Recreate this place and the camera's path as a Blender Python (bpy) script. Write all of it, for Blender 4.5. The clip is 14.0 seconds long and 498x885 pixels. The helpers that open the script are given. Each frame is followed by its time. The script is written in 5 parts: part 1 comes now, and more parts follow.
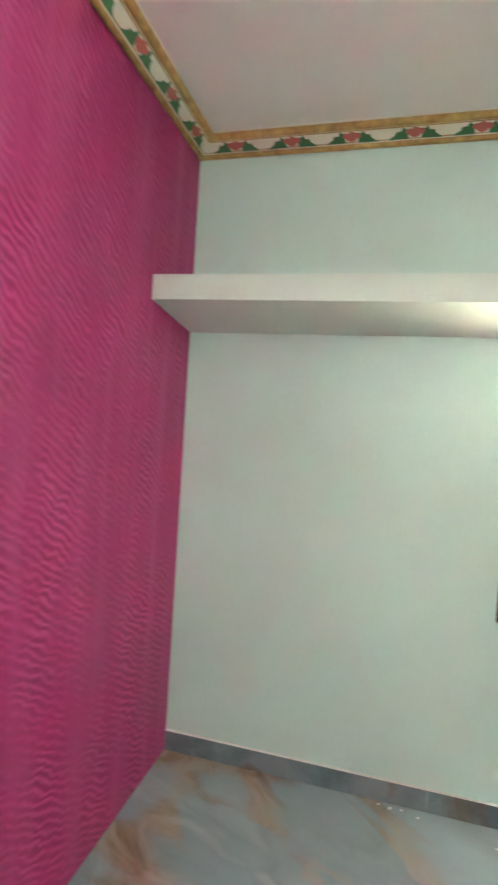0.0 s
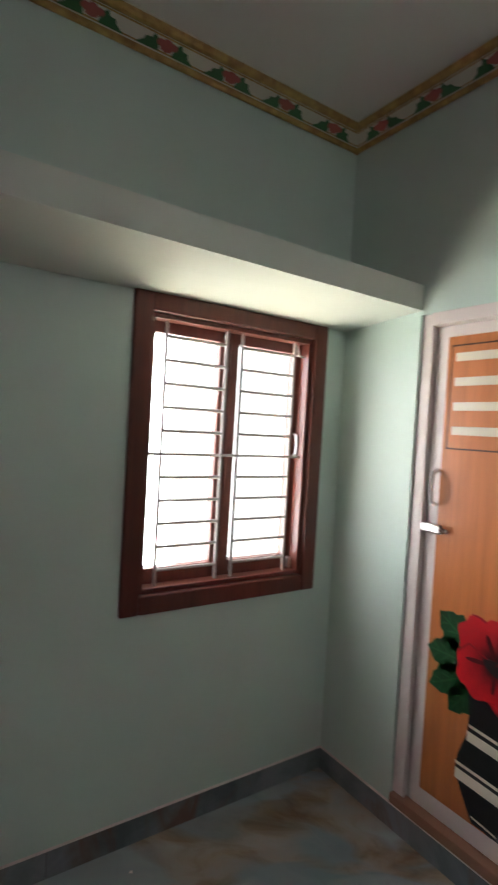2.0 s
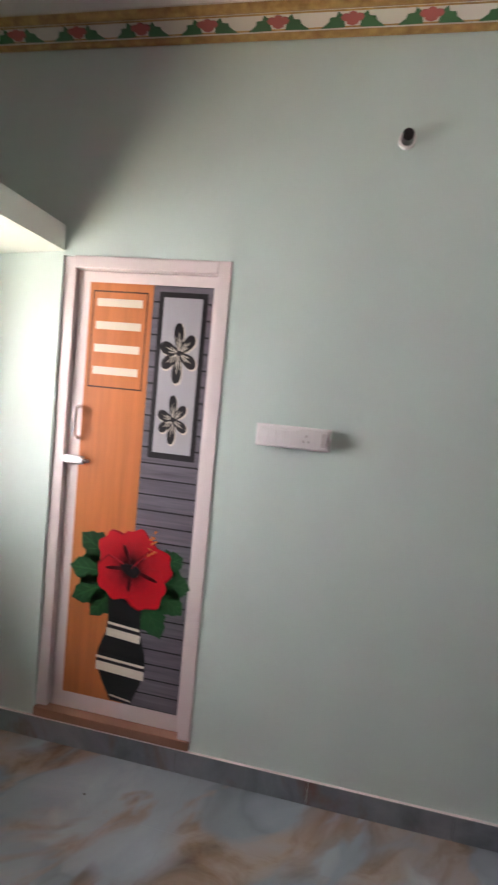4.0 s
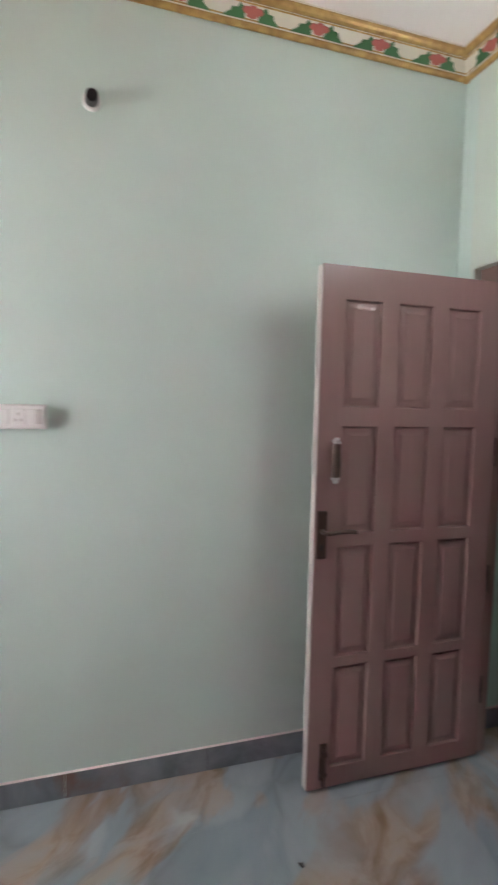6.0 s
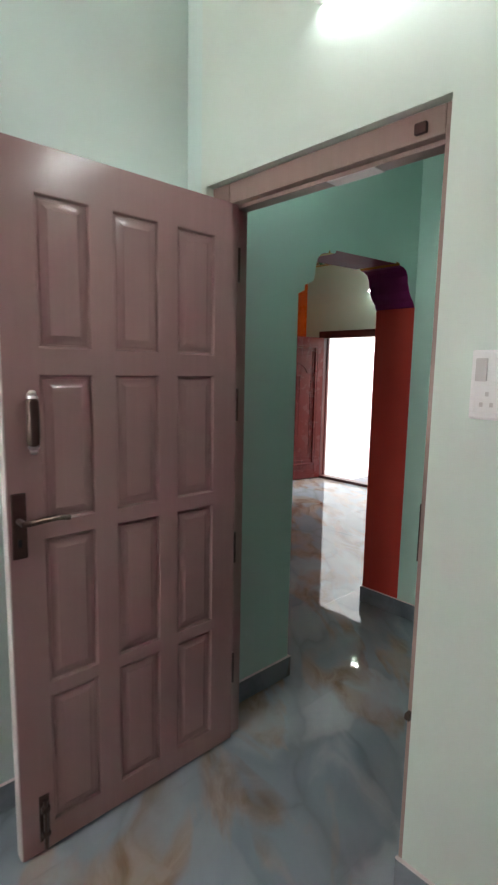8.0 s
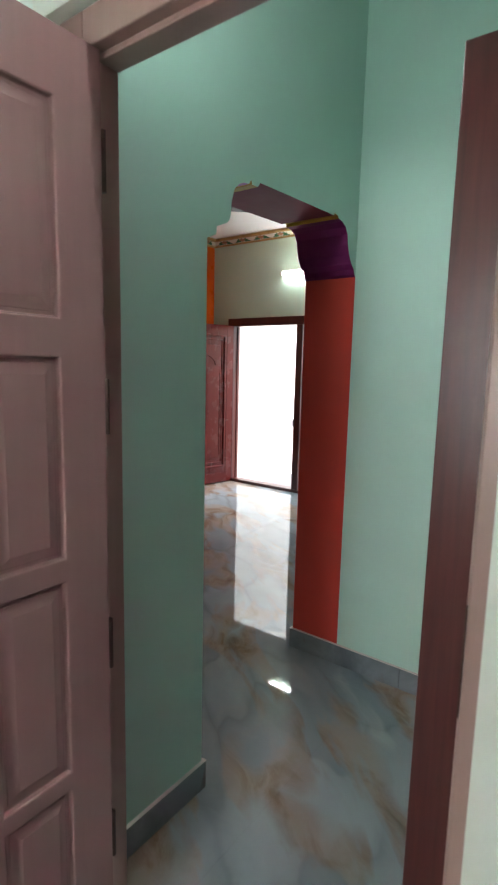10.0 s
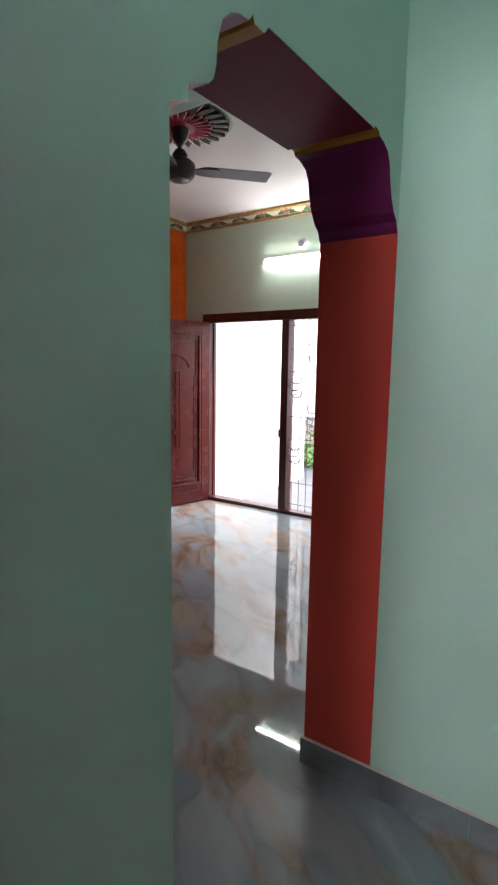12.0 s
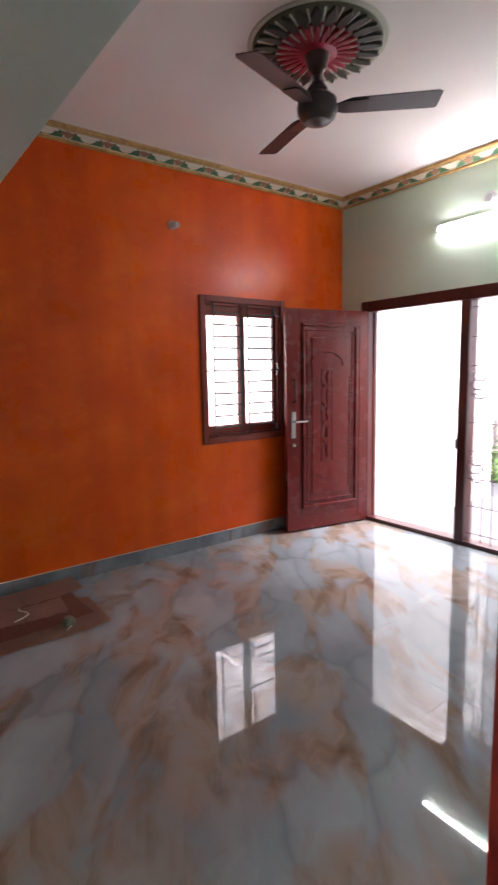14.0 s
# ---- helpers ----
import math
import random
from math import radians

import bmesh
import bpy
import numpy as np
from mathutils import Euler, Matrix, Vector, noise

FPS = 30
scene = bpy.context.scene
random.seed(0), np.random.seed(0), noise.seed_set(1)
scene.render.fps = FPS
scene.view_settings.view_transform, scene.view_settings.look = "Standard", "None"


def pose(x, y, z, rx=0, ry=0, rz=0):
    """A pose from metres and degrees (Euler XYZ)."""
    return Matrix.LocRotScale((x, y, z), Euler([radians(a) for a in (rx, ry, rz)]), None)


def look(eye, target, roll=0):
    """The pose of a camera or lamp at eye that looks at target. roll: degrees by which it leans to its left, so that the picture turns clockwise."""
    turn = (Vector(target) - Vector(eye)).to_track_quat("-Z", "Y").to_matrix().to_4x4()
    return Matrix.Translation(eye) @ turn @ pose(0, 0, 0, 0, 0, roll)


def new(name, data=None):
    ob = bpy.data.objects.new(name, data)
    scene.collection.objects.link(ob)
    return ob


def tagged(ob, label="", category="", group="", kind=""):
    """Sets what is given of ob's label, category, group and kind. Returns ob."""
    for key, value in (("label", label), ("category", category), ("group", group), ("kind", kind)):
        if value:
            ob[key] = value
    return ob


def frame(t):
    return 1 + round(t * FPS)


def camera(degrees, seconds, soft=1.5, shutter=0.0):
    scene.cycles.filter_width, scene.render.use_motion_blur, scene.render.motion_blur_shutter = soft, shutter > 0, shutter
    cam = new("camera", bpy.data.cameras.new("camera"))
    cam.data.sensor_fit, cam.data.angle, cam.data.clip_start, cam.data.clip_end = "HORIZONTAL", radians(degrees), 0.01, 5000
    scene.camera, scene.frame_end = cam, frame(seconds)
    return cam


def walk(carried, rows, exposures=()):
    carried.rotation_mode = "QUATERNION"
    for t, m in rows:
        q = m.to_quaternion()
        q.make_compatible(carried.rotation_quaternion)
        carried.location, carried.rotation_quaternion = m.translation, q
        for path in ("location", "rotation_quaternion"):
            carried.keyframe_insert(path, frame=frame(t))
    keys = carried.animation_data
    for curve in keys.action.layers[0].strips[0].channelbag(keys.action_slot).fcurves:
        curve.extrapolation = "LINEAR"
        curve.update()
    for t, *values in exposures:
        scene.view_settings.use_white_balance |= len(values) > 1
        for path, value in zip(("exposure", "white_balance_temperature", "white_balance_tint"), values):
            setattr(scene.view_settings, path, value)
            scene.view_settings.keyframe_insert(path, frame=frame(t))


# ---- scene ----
cam = camera(50.8, 14.0, soft=2.2, shutter=0.4)
PATH = [
    (0, (-0.921, -1.568, 1.691), (-2.851, -2.085, 1.62), 3.7),
    (0.5, (-1.092, -1.602, 1.671), (-3.089, -1.7, 1.601), 3.8),
    (1, (-1.262, -1.699, 1.672), (-3.241, -1.419, 1.613), 4.3),
    (1.5, (-1.38, -1.682, 1.668), (-3.273, -1.04, 1.613), 4.6),
    (2, (-1.512, -1.773, 1.639), (-3.175, -0.664, 1.585), 3.3),
    (2.5, (-1.604, -1.846, 1.596), (-2.979, -0.396, 1.528), 1.6),
    (3, (-1.712, -1.957, 1.628), (-2.806, -0.286, 1.525), 2.7),
    (3.5, (-1.668, -2.008, 1.628), (-2.476, -0.184, 1.483), 3.9),
    (3.6, (-1.655, -2.022, 1.641), (-2.435, -0.188, 1.487), 3.4),
    (3.7, (-1.655, -2.035, 1.617), (-2.33, -0.158, 1.47), 4.1),
    (5.8, (-1.563, -2.082, 1.576), (-1.169, -0.128, 1.418), 1.6),
    (6, (-1.622, -2.045, 1.556), (-1.02, -0.148, 1.396), 1.3),
    (6.5, (-1.618, -1.965, 1.573), (-0.652, -0.224, 1.379), 1.5),
    (7, (-1.535, -1.923, 1.55), (-0.295, -0.366, 1.345), 2.0),
    (7.5, (-1.433, -1.845, 1.522), (-0.131, -0.347, 1.281), 1.6),
    (8, (-1.249, -1.705, 1.489), (0.103, -0.257, 1.215), 1.1),
    (8.5, (-1.094, -1.575, 1.504), (0.316, -0.19, 1.201), 1.3),
    (9, (-0.968, -1.448, 1.477), (0.507, -0.134, 1.169), 1.4),
    (9.2, (-0.913, -1.397, 1.451), (0.591, -0.113, 1.15), 1.5),
    (11.5, (-0.214, -0.759, 1.461), (1.425, 0.351, 1.175), 0.7),
    (12, (-0.058, -0.641, 1.452), (1.582, 0.465, 1.176), 0.9),
    (12.5, (0.108, -0.531, 1.464), (1.738, 0.595, 1.199), 0.8),
    (13, (0.293, -0.414, 1.491), (1.86, 0.799, 1.221), 0.4),
    (13.5, (0.445, -0.345, 1.457), (1.878, 1.024, 1.186), -0.5),
    (14, (0.644, -0.28, 1.422), (1.836, 1.304, 1.154), -1.1),
]
EXPOSURES = [
    (0, 2.38, 6500, 2), (0.5, 1.95, 6500, 0), (1, 1.12, 6500, 0), (1.5, 0.68, 6500, 4), (2, 0.0, 6500, 10), (2.5, -0.36, 6550, 15), (3, -0.28, 6600, 21), (3.7, 0.4, 6650, 22),
    (5.8, 0.9, 6600, 18), (6.5, 1.1, 6500, 16), (7.5, 1.0, 6500, 12), (9.2, 1.3, 6500, 10), (11.3, 1.48, 6500, 10), (12, 1.26, 6500, 15), (12.5, 1.18, 6500, 18), (13.3, 1.46, 6550, 21), (14, 1.7, 6600, 24),
]
walk(cam, [(t, look(eye, target, roll)) for t, eye, target, roll in PATH], EXPOSURES)

# ---- world and light ----
world = bpy.data.worlds.new("world")
scene.world = world
world.use_nodes = True
sky = world.node_tree.nodes.new("ShaderNodeTexSky")
sky.sky_type, sky.sun_disc = "NISHITA", False
TO_SUN = Vector((0.08, -0.72, 0.70)).normalized()
sky.sun_elevation = math.asin(TO_SUN.z)
sky.sun_rotation = math.atan2(TO_SUN.x, TO_SUN.y)
world.node_tree.links.new(sky.outputs[0], world.node_tree.nodes["Background"].inputs[0])
world.node_tree.nodes["Background"].inputs[1].default_value = 0.12


def lamp(name, kind, m, energy, color=(1, 1, 1), size=None, angle=None):
    data = bpy.data.lights.new(name, kind)
    data.energy, data.color = energy, color
    if size:
        data.shape, data.size, data.size_y = "RECTANGLE", size[0], size[1]
    if angle:
        data.angle = angle
    ob = new(name, data)
    ob.matrix_world = m
    return ob


lamp("sun", "SUN", look((0, 0, 9), Vector((0, 0, 9)) - TO_SUN), 3.0, (1, 0.95, 0.88), angle=radians(0.5))
# daylight standing in the two window openings
lamp("window_daylight", "AREA", look((-4.2, -1.30, 1.50), (-2.6, -0.42, 1.52)), 190, (0.97, 0.99, 1.0), (2.6, 2.1))
# sunlit ground outside throws warm light up under the shelf
lamp("window_ground_bounce", "AREA", look((-4.05, -0.70, 0.45), (-2.9, -0.55, 2.0)), 100, (1.0, 0.88, 0.64), (2.2, 0.8))
# added area lamp, unseen above the porch, brightens the hall through the street door
lamp("street_door_fill", "AREA", look((6.1, 2.2, 4.2), (3.4, 2.0, 0.0)), 150, (1.0, 0.98, 0.97), (2.2, 1.3))
lamp("hall_window_daylight", "AREA", look((3.28, 3.72, 1.45), (3.28, 0, 1.3)), 0.6, (1.0, 0.97, 0.95), (1.4, 1.6))
TUBE_GLOW, HALL_TUBE_GLOW = 24.0, 30.0

# ---- materials ----


def mat(name, color, rough=0.5, metal=0.0, spec=0.5):
    m = bpy.data.materials.new(name)
    m.use_nodes = True
    b = m.node_tree.nodes["Principled BSDF"]
    b.inputs["Base Color"].default_value = (*color, 1)
    b.inputs["Roughness"].default_value = rough
    b.inputs["Metallic"].default_value = metal
    b.inputs["Specular IOR Level"].default_value = spec
    return m


class Nodes:
    """Short hand for one material's node tree."""

    def __init__(self, m):
        self.tree = m.node_tree
        self.out = self.tree.nodes["Principled BSDF"]

    def add(self, kind, **inputs):
        n = self.tree.nodes.new(kind)
        for key, value in inputs.items():
            n.inputs[key.replace("_", " ")].default_value = value
        return n

    def link(self, a, b):
        self.tree.links.new(a, b)

    def along(self, degrees, length, width):
        """Place, turned so that the pattern runs out along that heading in the floor's plane."""
        pos = self.add("ShaderNodeNewGeometry")
        mapping = self.add("ShaderNodeMapping")
        mapping.vector_type = "TEXTURE"
        mapping.inputs["Scale"].default_value = (length, width, 1)
        mapping.inputs["Rotation"].default_value = (0, 0, radians(degrees))
        self.link(pos.outputs["Position"], mapping.inputs["Vector"])
        return mapping.outputs["Vector"]

    def place(self, scale=(1, 1, 1), turn=(0, 0, 0)):
        pos = self.add("ShaderNodeNewGeometry")
        mapping = self.add("ShaderNodeMapping")
        mapping.inputs["Scale"].default_value = scale
        mapping.inputs["Rotation"].default_value = [radians(a) for a in turn]
        self.link(pos.outputs["Position"], mapping.inputs["Vector"])
        return mapping.outputs["Vector"]

    def noise(self, vector, scale, detail=4, rough=0.55, distortion=0.0):
        n = self.add("ShaderNodeTexNoise", Scale=scale, Detail=detail, Roughness=rough, Distortion=distortion)
        self.link(vector, n.inputs["Vector"])
        return n.outputs["Fac"]

    def ramp(self, value, stops):
        r = self.add("ShaderNodeValToRGB")
        els = r.color_ramp.elements
        while len(els) < len(stops):
            els.new(0.5)
        for e, (p, c) in zip(els, stops):
            e.position = p
            e.color = (*c, 1) if len(c) == 3 else c
        self.link(value, r.inputs["Fac"])
        return r.outputs["Color"]

    def mix(self, fac, a, b, blend="MIX"):
        m = self.add("ShaderNodeMix")
        m.data_type, m.blend_type = "RGBA", blend
        for sock, v in ((m.inputs[0], fac), (m.inputs[6], a), (m.inputs[7], b)):
            if isinstance(v, (int, float)):
                sock.default_value = v
            elif isinstance(v, tuple):
                sock.default_value = (*v, 1)
            else:
                self.link(v, sock)
        return m.outputs[2]

    def bump(self, height, strength, distance=0.01):
        b = self.add("ShaderNodeBump", Strength=strength, Distance=distance)
        self.link(height, b.inputs["Height"])
        self.link(b.outputs["Normal"], self.out.inputs["Normal"])

    def color(self, c):
        self.link(c, self.out.inputs["Base Color"])

    def rough(self, fac, low, high):
        r = self.add("ShaderNodeMapRange")
        r.inputs["To Min"].default_value, r.inputs["To Max"].default_value = low, high
        self.link(fac, r.inputs["Value"])
        self.link(r.outputs[0], self.out.inputs["Roughness"])


def scaled(c, k):
    return tuple(min(1, v * k) for v in c)


def paint(name, color, rough=0.45, vary=0.06, bump=0.12):
    m = mat(name, color, rough)
    n = Nodes(m)
    v = n.place()
    big = n.noise(v, 1.1, 3)
    fine = n.noise(v, 55, 4)
    n.color(n.ramp(big, [(0.3, scaled(color, 1 - vary)), (0.7, scaled(color, 1 + vary))]))
    n.rough(n.noise(v, 7, 4), rough - 0.08, rough + 0.1)
    n.bump(fine, bump, 0.004)
    return m


def wood_paint(name, color, rough=0.35, grain=(40, 40, 2.5), vary=0.25, bump=0.15):
    m = mat(name, color, rough)
    n = Nodes(m)
    v = n.place(grain)
    g = n.noise(v, 1.0, 5, 0.6, 0.4)
    n.color(n.ramp(g, [(0.3, scaled(color, 1 - vary)), (0.75, scaled(color, 1 + vary))]))
    n.rough(n.noise(n.place(), 9, 3), rough - 0.08, rough + 0.12)
    n.bump(g, bump, 0.003)
    return m


M_MINT = paint("pale mint wall paint", (0.59, 0.72, 0.66), 0.42)
M_SAGE = paint("pale sage wall paint", (0.62, 0.705, 0.625), 0.42)
M_TEAL = paint("sea green wall paint", (0.47, 0.68, 0.59), 0.42)
M_CEIL = paint("off-white ceiling paint", (0.86, 0.815, 0.78), 0.7, 0.03)
M_SHELF = paint("pale mint shelf paint", (0.69, 0.745, 0.68), 0.65, 0.04)
M_LIME = paint("pale lime wall paint", (0.57, 0.72, 0.57), 0.42)
M_SHELF.node_tree.nodes["Principled BSDF"].inputs["Specular IOR Level"].default_value = 0.15
M_RED = paint("brick red gloss paint", (0.54, 0.062, 0.046), 0.42, 0.12)
M_PURPLE = paint("deep purple gloss paint", (0.18, 0.018, 0.11), 0.42, 0.1)
M_MAROON = paint("maroon gloss paint", (0.16, 0.012, 0.030), 0.6, 0.1)
M_YELLOW = paint("mustard yellow paint", (0.42, 0.22, 0.03), 0.5, 0.1)
for _m in (M_RED, M_PURPLE, M_MAROON, M_YELLOW):
    _m.node_tree.nodes["Principled BSDF"].inputs["Specular IOR Level"].default_value = 0.12
M_WHITE = paint("white exterior paint", (0.82, 0.83, 0.85), 0.6, 0.03)
M_GOLD = mat("gilded plaster", (0.52, 0.33, 0.10), 0.32, 0.35)
_n = Nodes(M_GOLD)
_n.color(_n.ramp(_n.noise(_n.place(), 26, 4), [(0.3, (0.36, 0.20, 0.07)), (0.7, (0.62, 0.42, 0.15))]))
_n.bump(_n.noise(_n.place(), 90, 2), 0.3, 0.003)
M_CREAM = paint("cream plaster", (0.76, 0.72, 0.62), 0.5, 0.08)
M_MOTIF_RED = paint("rose red plaster paint", (0.50, 0.13, 0.11), 0.5, 0.25)
M_MOTIF_GREEN = paint("leaf green plaster paint", (0.05, 0.16, 0.06), 0.5, 0.3)
M_DOOR = wood_paint("dusty mauve brown door enamel", (0.315, 0.205, 0.190), 0.17, vary=0.035, bump=0.02)
M_FRAME = wood_paint("mauve brown frame enamel", (0.32, 0.215, 0.185), 0.36, vary=0.06, bump=0.05)
M_EDGE = paint("pale primer on the door edge", (0.47, 0.43, 0.40), 0.5)
M_TEAK = wood_paint("red-brown varnished wood", (0.155, 0.019, 0.017), 0.24, vary=0.10)
M_TEAK.node_tree.nodes["Principled BSDF"].inputs["Specular IOR Level"].default_value = 0.38
M_TEAKDARK = wood_paint("dark brown varnished wood", (0.080, 0.019, 0.016), 0.3, vary=0.3)
M_WINWOOD = wood_paint("dark red-brown window wood", (0.13, 0.030, 0.020), 0.32, vary=0.25)
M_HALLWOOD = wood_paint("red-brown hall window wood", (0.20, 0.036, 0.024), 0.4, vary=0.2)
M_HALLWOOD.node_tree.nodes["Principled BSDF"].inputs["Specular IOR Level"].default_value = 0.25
M_BRONZE = mat("dark bronze", (0.09, 0.06, 0.05), 0.35, 0.8)
M_STEEL = mat("brushed steel", (0.62, 0.61, 0.6), 0.3, 1.0)
M_GRILLE = mat("pale grey enamelled grille bar", (0.55, 0.52, 0.52), 0.35)
M_DARKBAR = mat("dark brown enamelled grille bar", (0.055, 0.042, 0.04), 0.45)
M_BLACKIRON = mat("black painted iron", (0.03, 0.03, 0.032), 0.45)
M_IRONPALE = mat("greyish purple painted iron", (0.36, 0.28, 0.35), 0.5)
M_PVC = paint("pinkish white plastic frame", (0.74, 0.66, 0.64), 0.35, 0.03, 0.04)
M_PLASTIC = mat("white switch plastic", (0.80, 0.79, 0.77), 0.35)
M_SOCKET = mat("grey socket plastic", (0.58, 0.55, 0.53), 0.4)
M_FANBODY = mat("dark brown fan enamel", (0.035, 0.022, 0.022), 0.28)
M_BLADE = mat("brown fan blade enamel", (0.026, 0.017, 0.020), 0.38)
M_GLASS = mat("clear window glass", (1, 1, 1), 0.02)
M_GLASS.node_tree.nodes["Principled BSDF"].inputs["Transmission Weight"].default_value = 1.0
M_BLACK = mat("black print", (0.012, 0.012, 0.013), 0.3)
M_SILVER = paint("silver grey print", (0.42, 0.42, 0.44), 0.35, 0.12, 0.02)
M_PETALRED = paint("scarlet petal print", (0.50, 0.006, 0.014), 0.4, 0.3, 0.02)
M_PETALDARK = mat("dark crimson print", (0.07, 0.002, 0.004), 0.4)
M_LEAF = paint("deep green leaf print", (0.009, 0.055, 0.017), 0.4, 0.6, 0.02)
M_IVORY = paint("ivory print", (0.72, 0.66, 0.54), 0.4, 0.05, 0.02)
M_LINE = mat("dark brown print line", (0.07, 0.025, 0.012), 0.4)
M_TILEDARK = mat("slate grey marble skirting tile", (0.14, 0.155, 0.16), 0.2)
_n = Nodes(M_TILEDARK)
_c = _n.ramp(_n.noise(_n.place(), 3.2, 5, 0.6, 0.5), [(0.35, (0.135, 0.160, 0.178)), (0.6, (0.25, 0.28, 0.30))])
_n.color(_n.mix(_n.ramp(_n.noise(_n.place((1, 1, 0.4), (0, 0, 20)), 3.0, 5, 0.62, 0.9), [(0.55, (0, 0, 0)), (0.66, (0.8, 0.8, 0.8))]), _c, (0.20, 0.115, 0.085)))
M_SILL = paint("terracotta threshold stone", (0.28, 0.14, 0.09), 0.35, 0.2)
M_CARD = paint("brown cardboard", (0.42, 0.24, 0.18), 0.75, 0.2, 0.3)
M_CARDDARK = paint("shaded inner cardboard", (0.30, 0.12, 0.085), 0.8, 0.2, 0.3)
M_PLANT = paint("green foliage", (0.10, 0.20, 0.06), 0.5, 0.4)
M_PORCH = paint("pale grey porch stone", (0.145, 0.15, 0.168), 0.5, 0.1)
M_GROUND = paint("dry earth", (0.30, 0.24, 0.18), 0.9, 0.2, 0.4)
M_TUBE = mat("tube light glow", (1, 1, 1), 0.4)
_b = M_TUBE.node_tree.nodes["Principled BSDF"]
_b.inputs["Emission Color"].default_value = (0.94, 0.98, 1.0, 1)
_b.inputs["Emission Strength"].default_value = TUBE_GLOW
# glow of the unseen tube added as fill light for the passage
M_PASSFILL = M_TUBE.copy()
M_PASSFILL.node_tree.nodes["Principled BSDF"].inputs["Emission Strength"].default_value = 22.0
M_HALLTUBE = mat("brighter tube light glow", (1, 1, 1), 0.4)
_b = M_HALLTUBE.node_tree.nodes["Principled BSDF"]
_b.inputs["Emission Color"].default_value = (0.97, 0.98, 1.0, 1)
_b.inputs["Emission Strength"].default_value = HALL_TUBE_GLOW

# marble-look floor tile: blue grey cells with dark rims, amber and tan drifts along the rims, pale smears
M_FLOOR = mat("polished blue grey marble tile", (0.3, 0.33, 0.34), 0.04)
_n = Nodes(M_FLOOR)


def warped(n, vector, scale, amount):
    """The place, pushed about by a soft noise."""
    t = n.add("ShaderNodeTexNoise", Scale=scale, Detail=3.0, Roughness=0.5)
    n.link(vector, t.inputs["Vector"])
    half = n.add("ShaderNodeVectorMath")
    half.operation = "MULTIPLY_ADD"
    n.link(t.outputs["Color"], half.inputs[0])
    half.inputs[1].default_value = (amount, amount, 0)
    n.link(vector, half.inputs[2])
    return half.outputs[0]


_v = warped(_n, warped(_n, _n.along(52, 1.65, 0.85), 1.5, 0.6), 5.0, 0.10)
_cell = _n.add("ShaderNodeTexVoronoi", Scale=3.1, Randomness=1.0)
_cell.feature = "SMOOTH_F1"
_cell.inputs["Smoothness"].default_value = 0.12
_n.link(_v, _cell.inputs["Vector"])
_rim = _n.add("ShaderNodeTexVoronoi", Scale=3.1, Randomness=1.0)
_rim.feature = "DISTANCE_TO_EDGE"
_n.link(_v, _rim.inputs["Vector"])
_soft = _n.noise(_n.along(52, 1.2, 0.8), 2.2, 5, 0.55, 0.5)
_base = _n.ramp(_n.mix(0.42, _soft, _cell.outputs["Color"]), [(0.22, (0.18, 0.235, 0.272)), (0.45, (0.29, 0.345, 0.378)), (0.75, (0.43, 0.48, 0.51))])
_base = _n.mix(_n.ramp(_cell.outputs["Distance"], [(0.15, (0, 0, 0)), (0.75, (0.5, 0.5, 0.5))]), _base, (0.225, 0.255, 0.27))
_some = _n.ramp(_n.noise(_v, 1.9, 3, 0.5), [(0.42, (0, 0, 0)), (0.56, (1, 1, 1))])
_line = _n.ramp(_rim.outputs["Distance"], [(0.0, (0.30, 0.30, 0.30)), (0.04, (0.15, 0.15, 0.15)), (0.12, (0, 0, 0))])
_c = _n.mix(_n.mix(1.0, _line, _some, "MULTIPLY"), _base, (0.105, 0.11, 0.11))
_near = _n.ramp(_rim.outputs["Distance"], [(0.0, (0.95, 0.95, 0.95)), (0.12, (0.75, 0.75, 0.75)), (0.28, (0, 0, 0))])
_drift = _n.ramp(_n.noise(_n.along(52, 1.5, 0.6), 1.7, 4, 0.52, 0.6), [(0.475, (0, 0, 0)), (0.52, (0.75, 0.75, 0.75)), (0.60, (1, 1, 1))])
_tan = _n.ramp(_n.noise(_v, 4.2, 5, 0.6, 0.5), [(0.3, (0.13, 0.065, 0.03)), (0.43, (0.255, 0.165, 0.105)), (0.56, (0.365, 0.29, 0.235)), (0.72, (0.36, 0.33, 0.31))])
_c = _n.mix(_n.mix(1.0, _near, _drift, "MULTIPLY"), _c, _tan)
_pale = _n.ramp(_n.noise(_v, 2.3, 4, 0.5, 0.8), [(0.60, (0, 0, 0)), (0.72, (0.5, 0.5, 0.5))])
_n.color(_n.mix(_pale, _c, (0.46, 0.49, 0.50)))
_n.rough(_n.noise(_n.place(), 4, 4), 0.012, 0.035)
_n.out.inputs["Specular IOR Level"].default_value = 0.40

# pink comb-textured paint
M_PINK = mat("magenta comb-textured paint", (0.42, 0.035, 0.16), 0.38)
_n = Nodes(M_PINK)
_v = _n.place((1, 1, 1))
_w = _n.add("ShaderNodeTexWave", Scale=11.0, Distortion=7.0, Detail=2.5)
_w.inputs["Detail Scale"].default_value = 1.1
_w.bands_direction = "Z"
_n.link(_n.place((1, 1, 1), (0, 32, 0)), _w.inputs["Vector"])
_mask = _n.ramp(_n.noise(_n.place((2.2, 1, 0.9)), 2.4, 4, 0.6, 0.4), [(0.38, (0.08, 0.08, 0.08)), (0.66, (1, 1, 1))])
_rip = _n.mix(_mask, (0.5, 0.5, 0.5), _w.outputs["Color"])
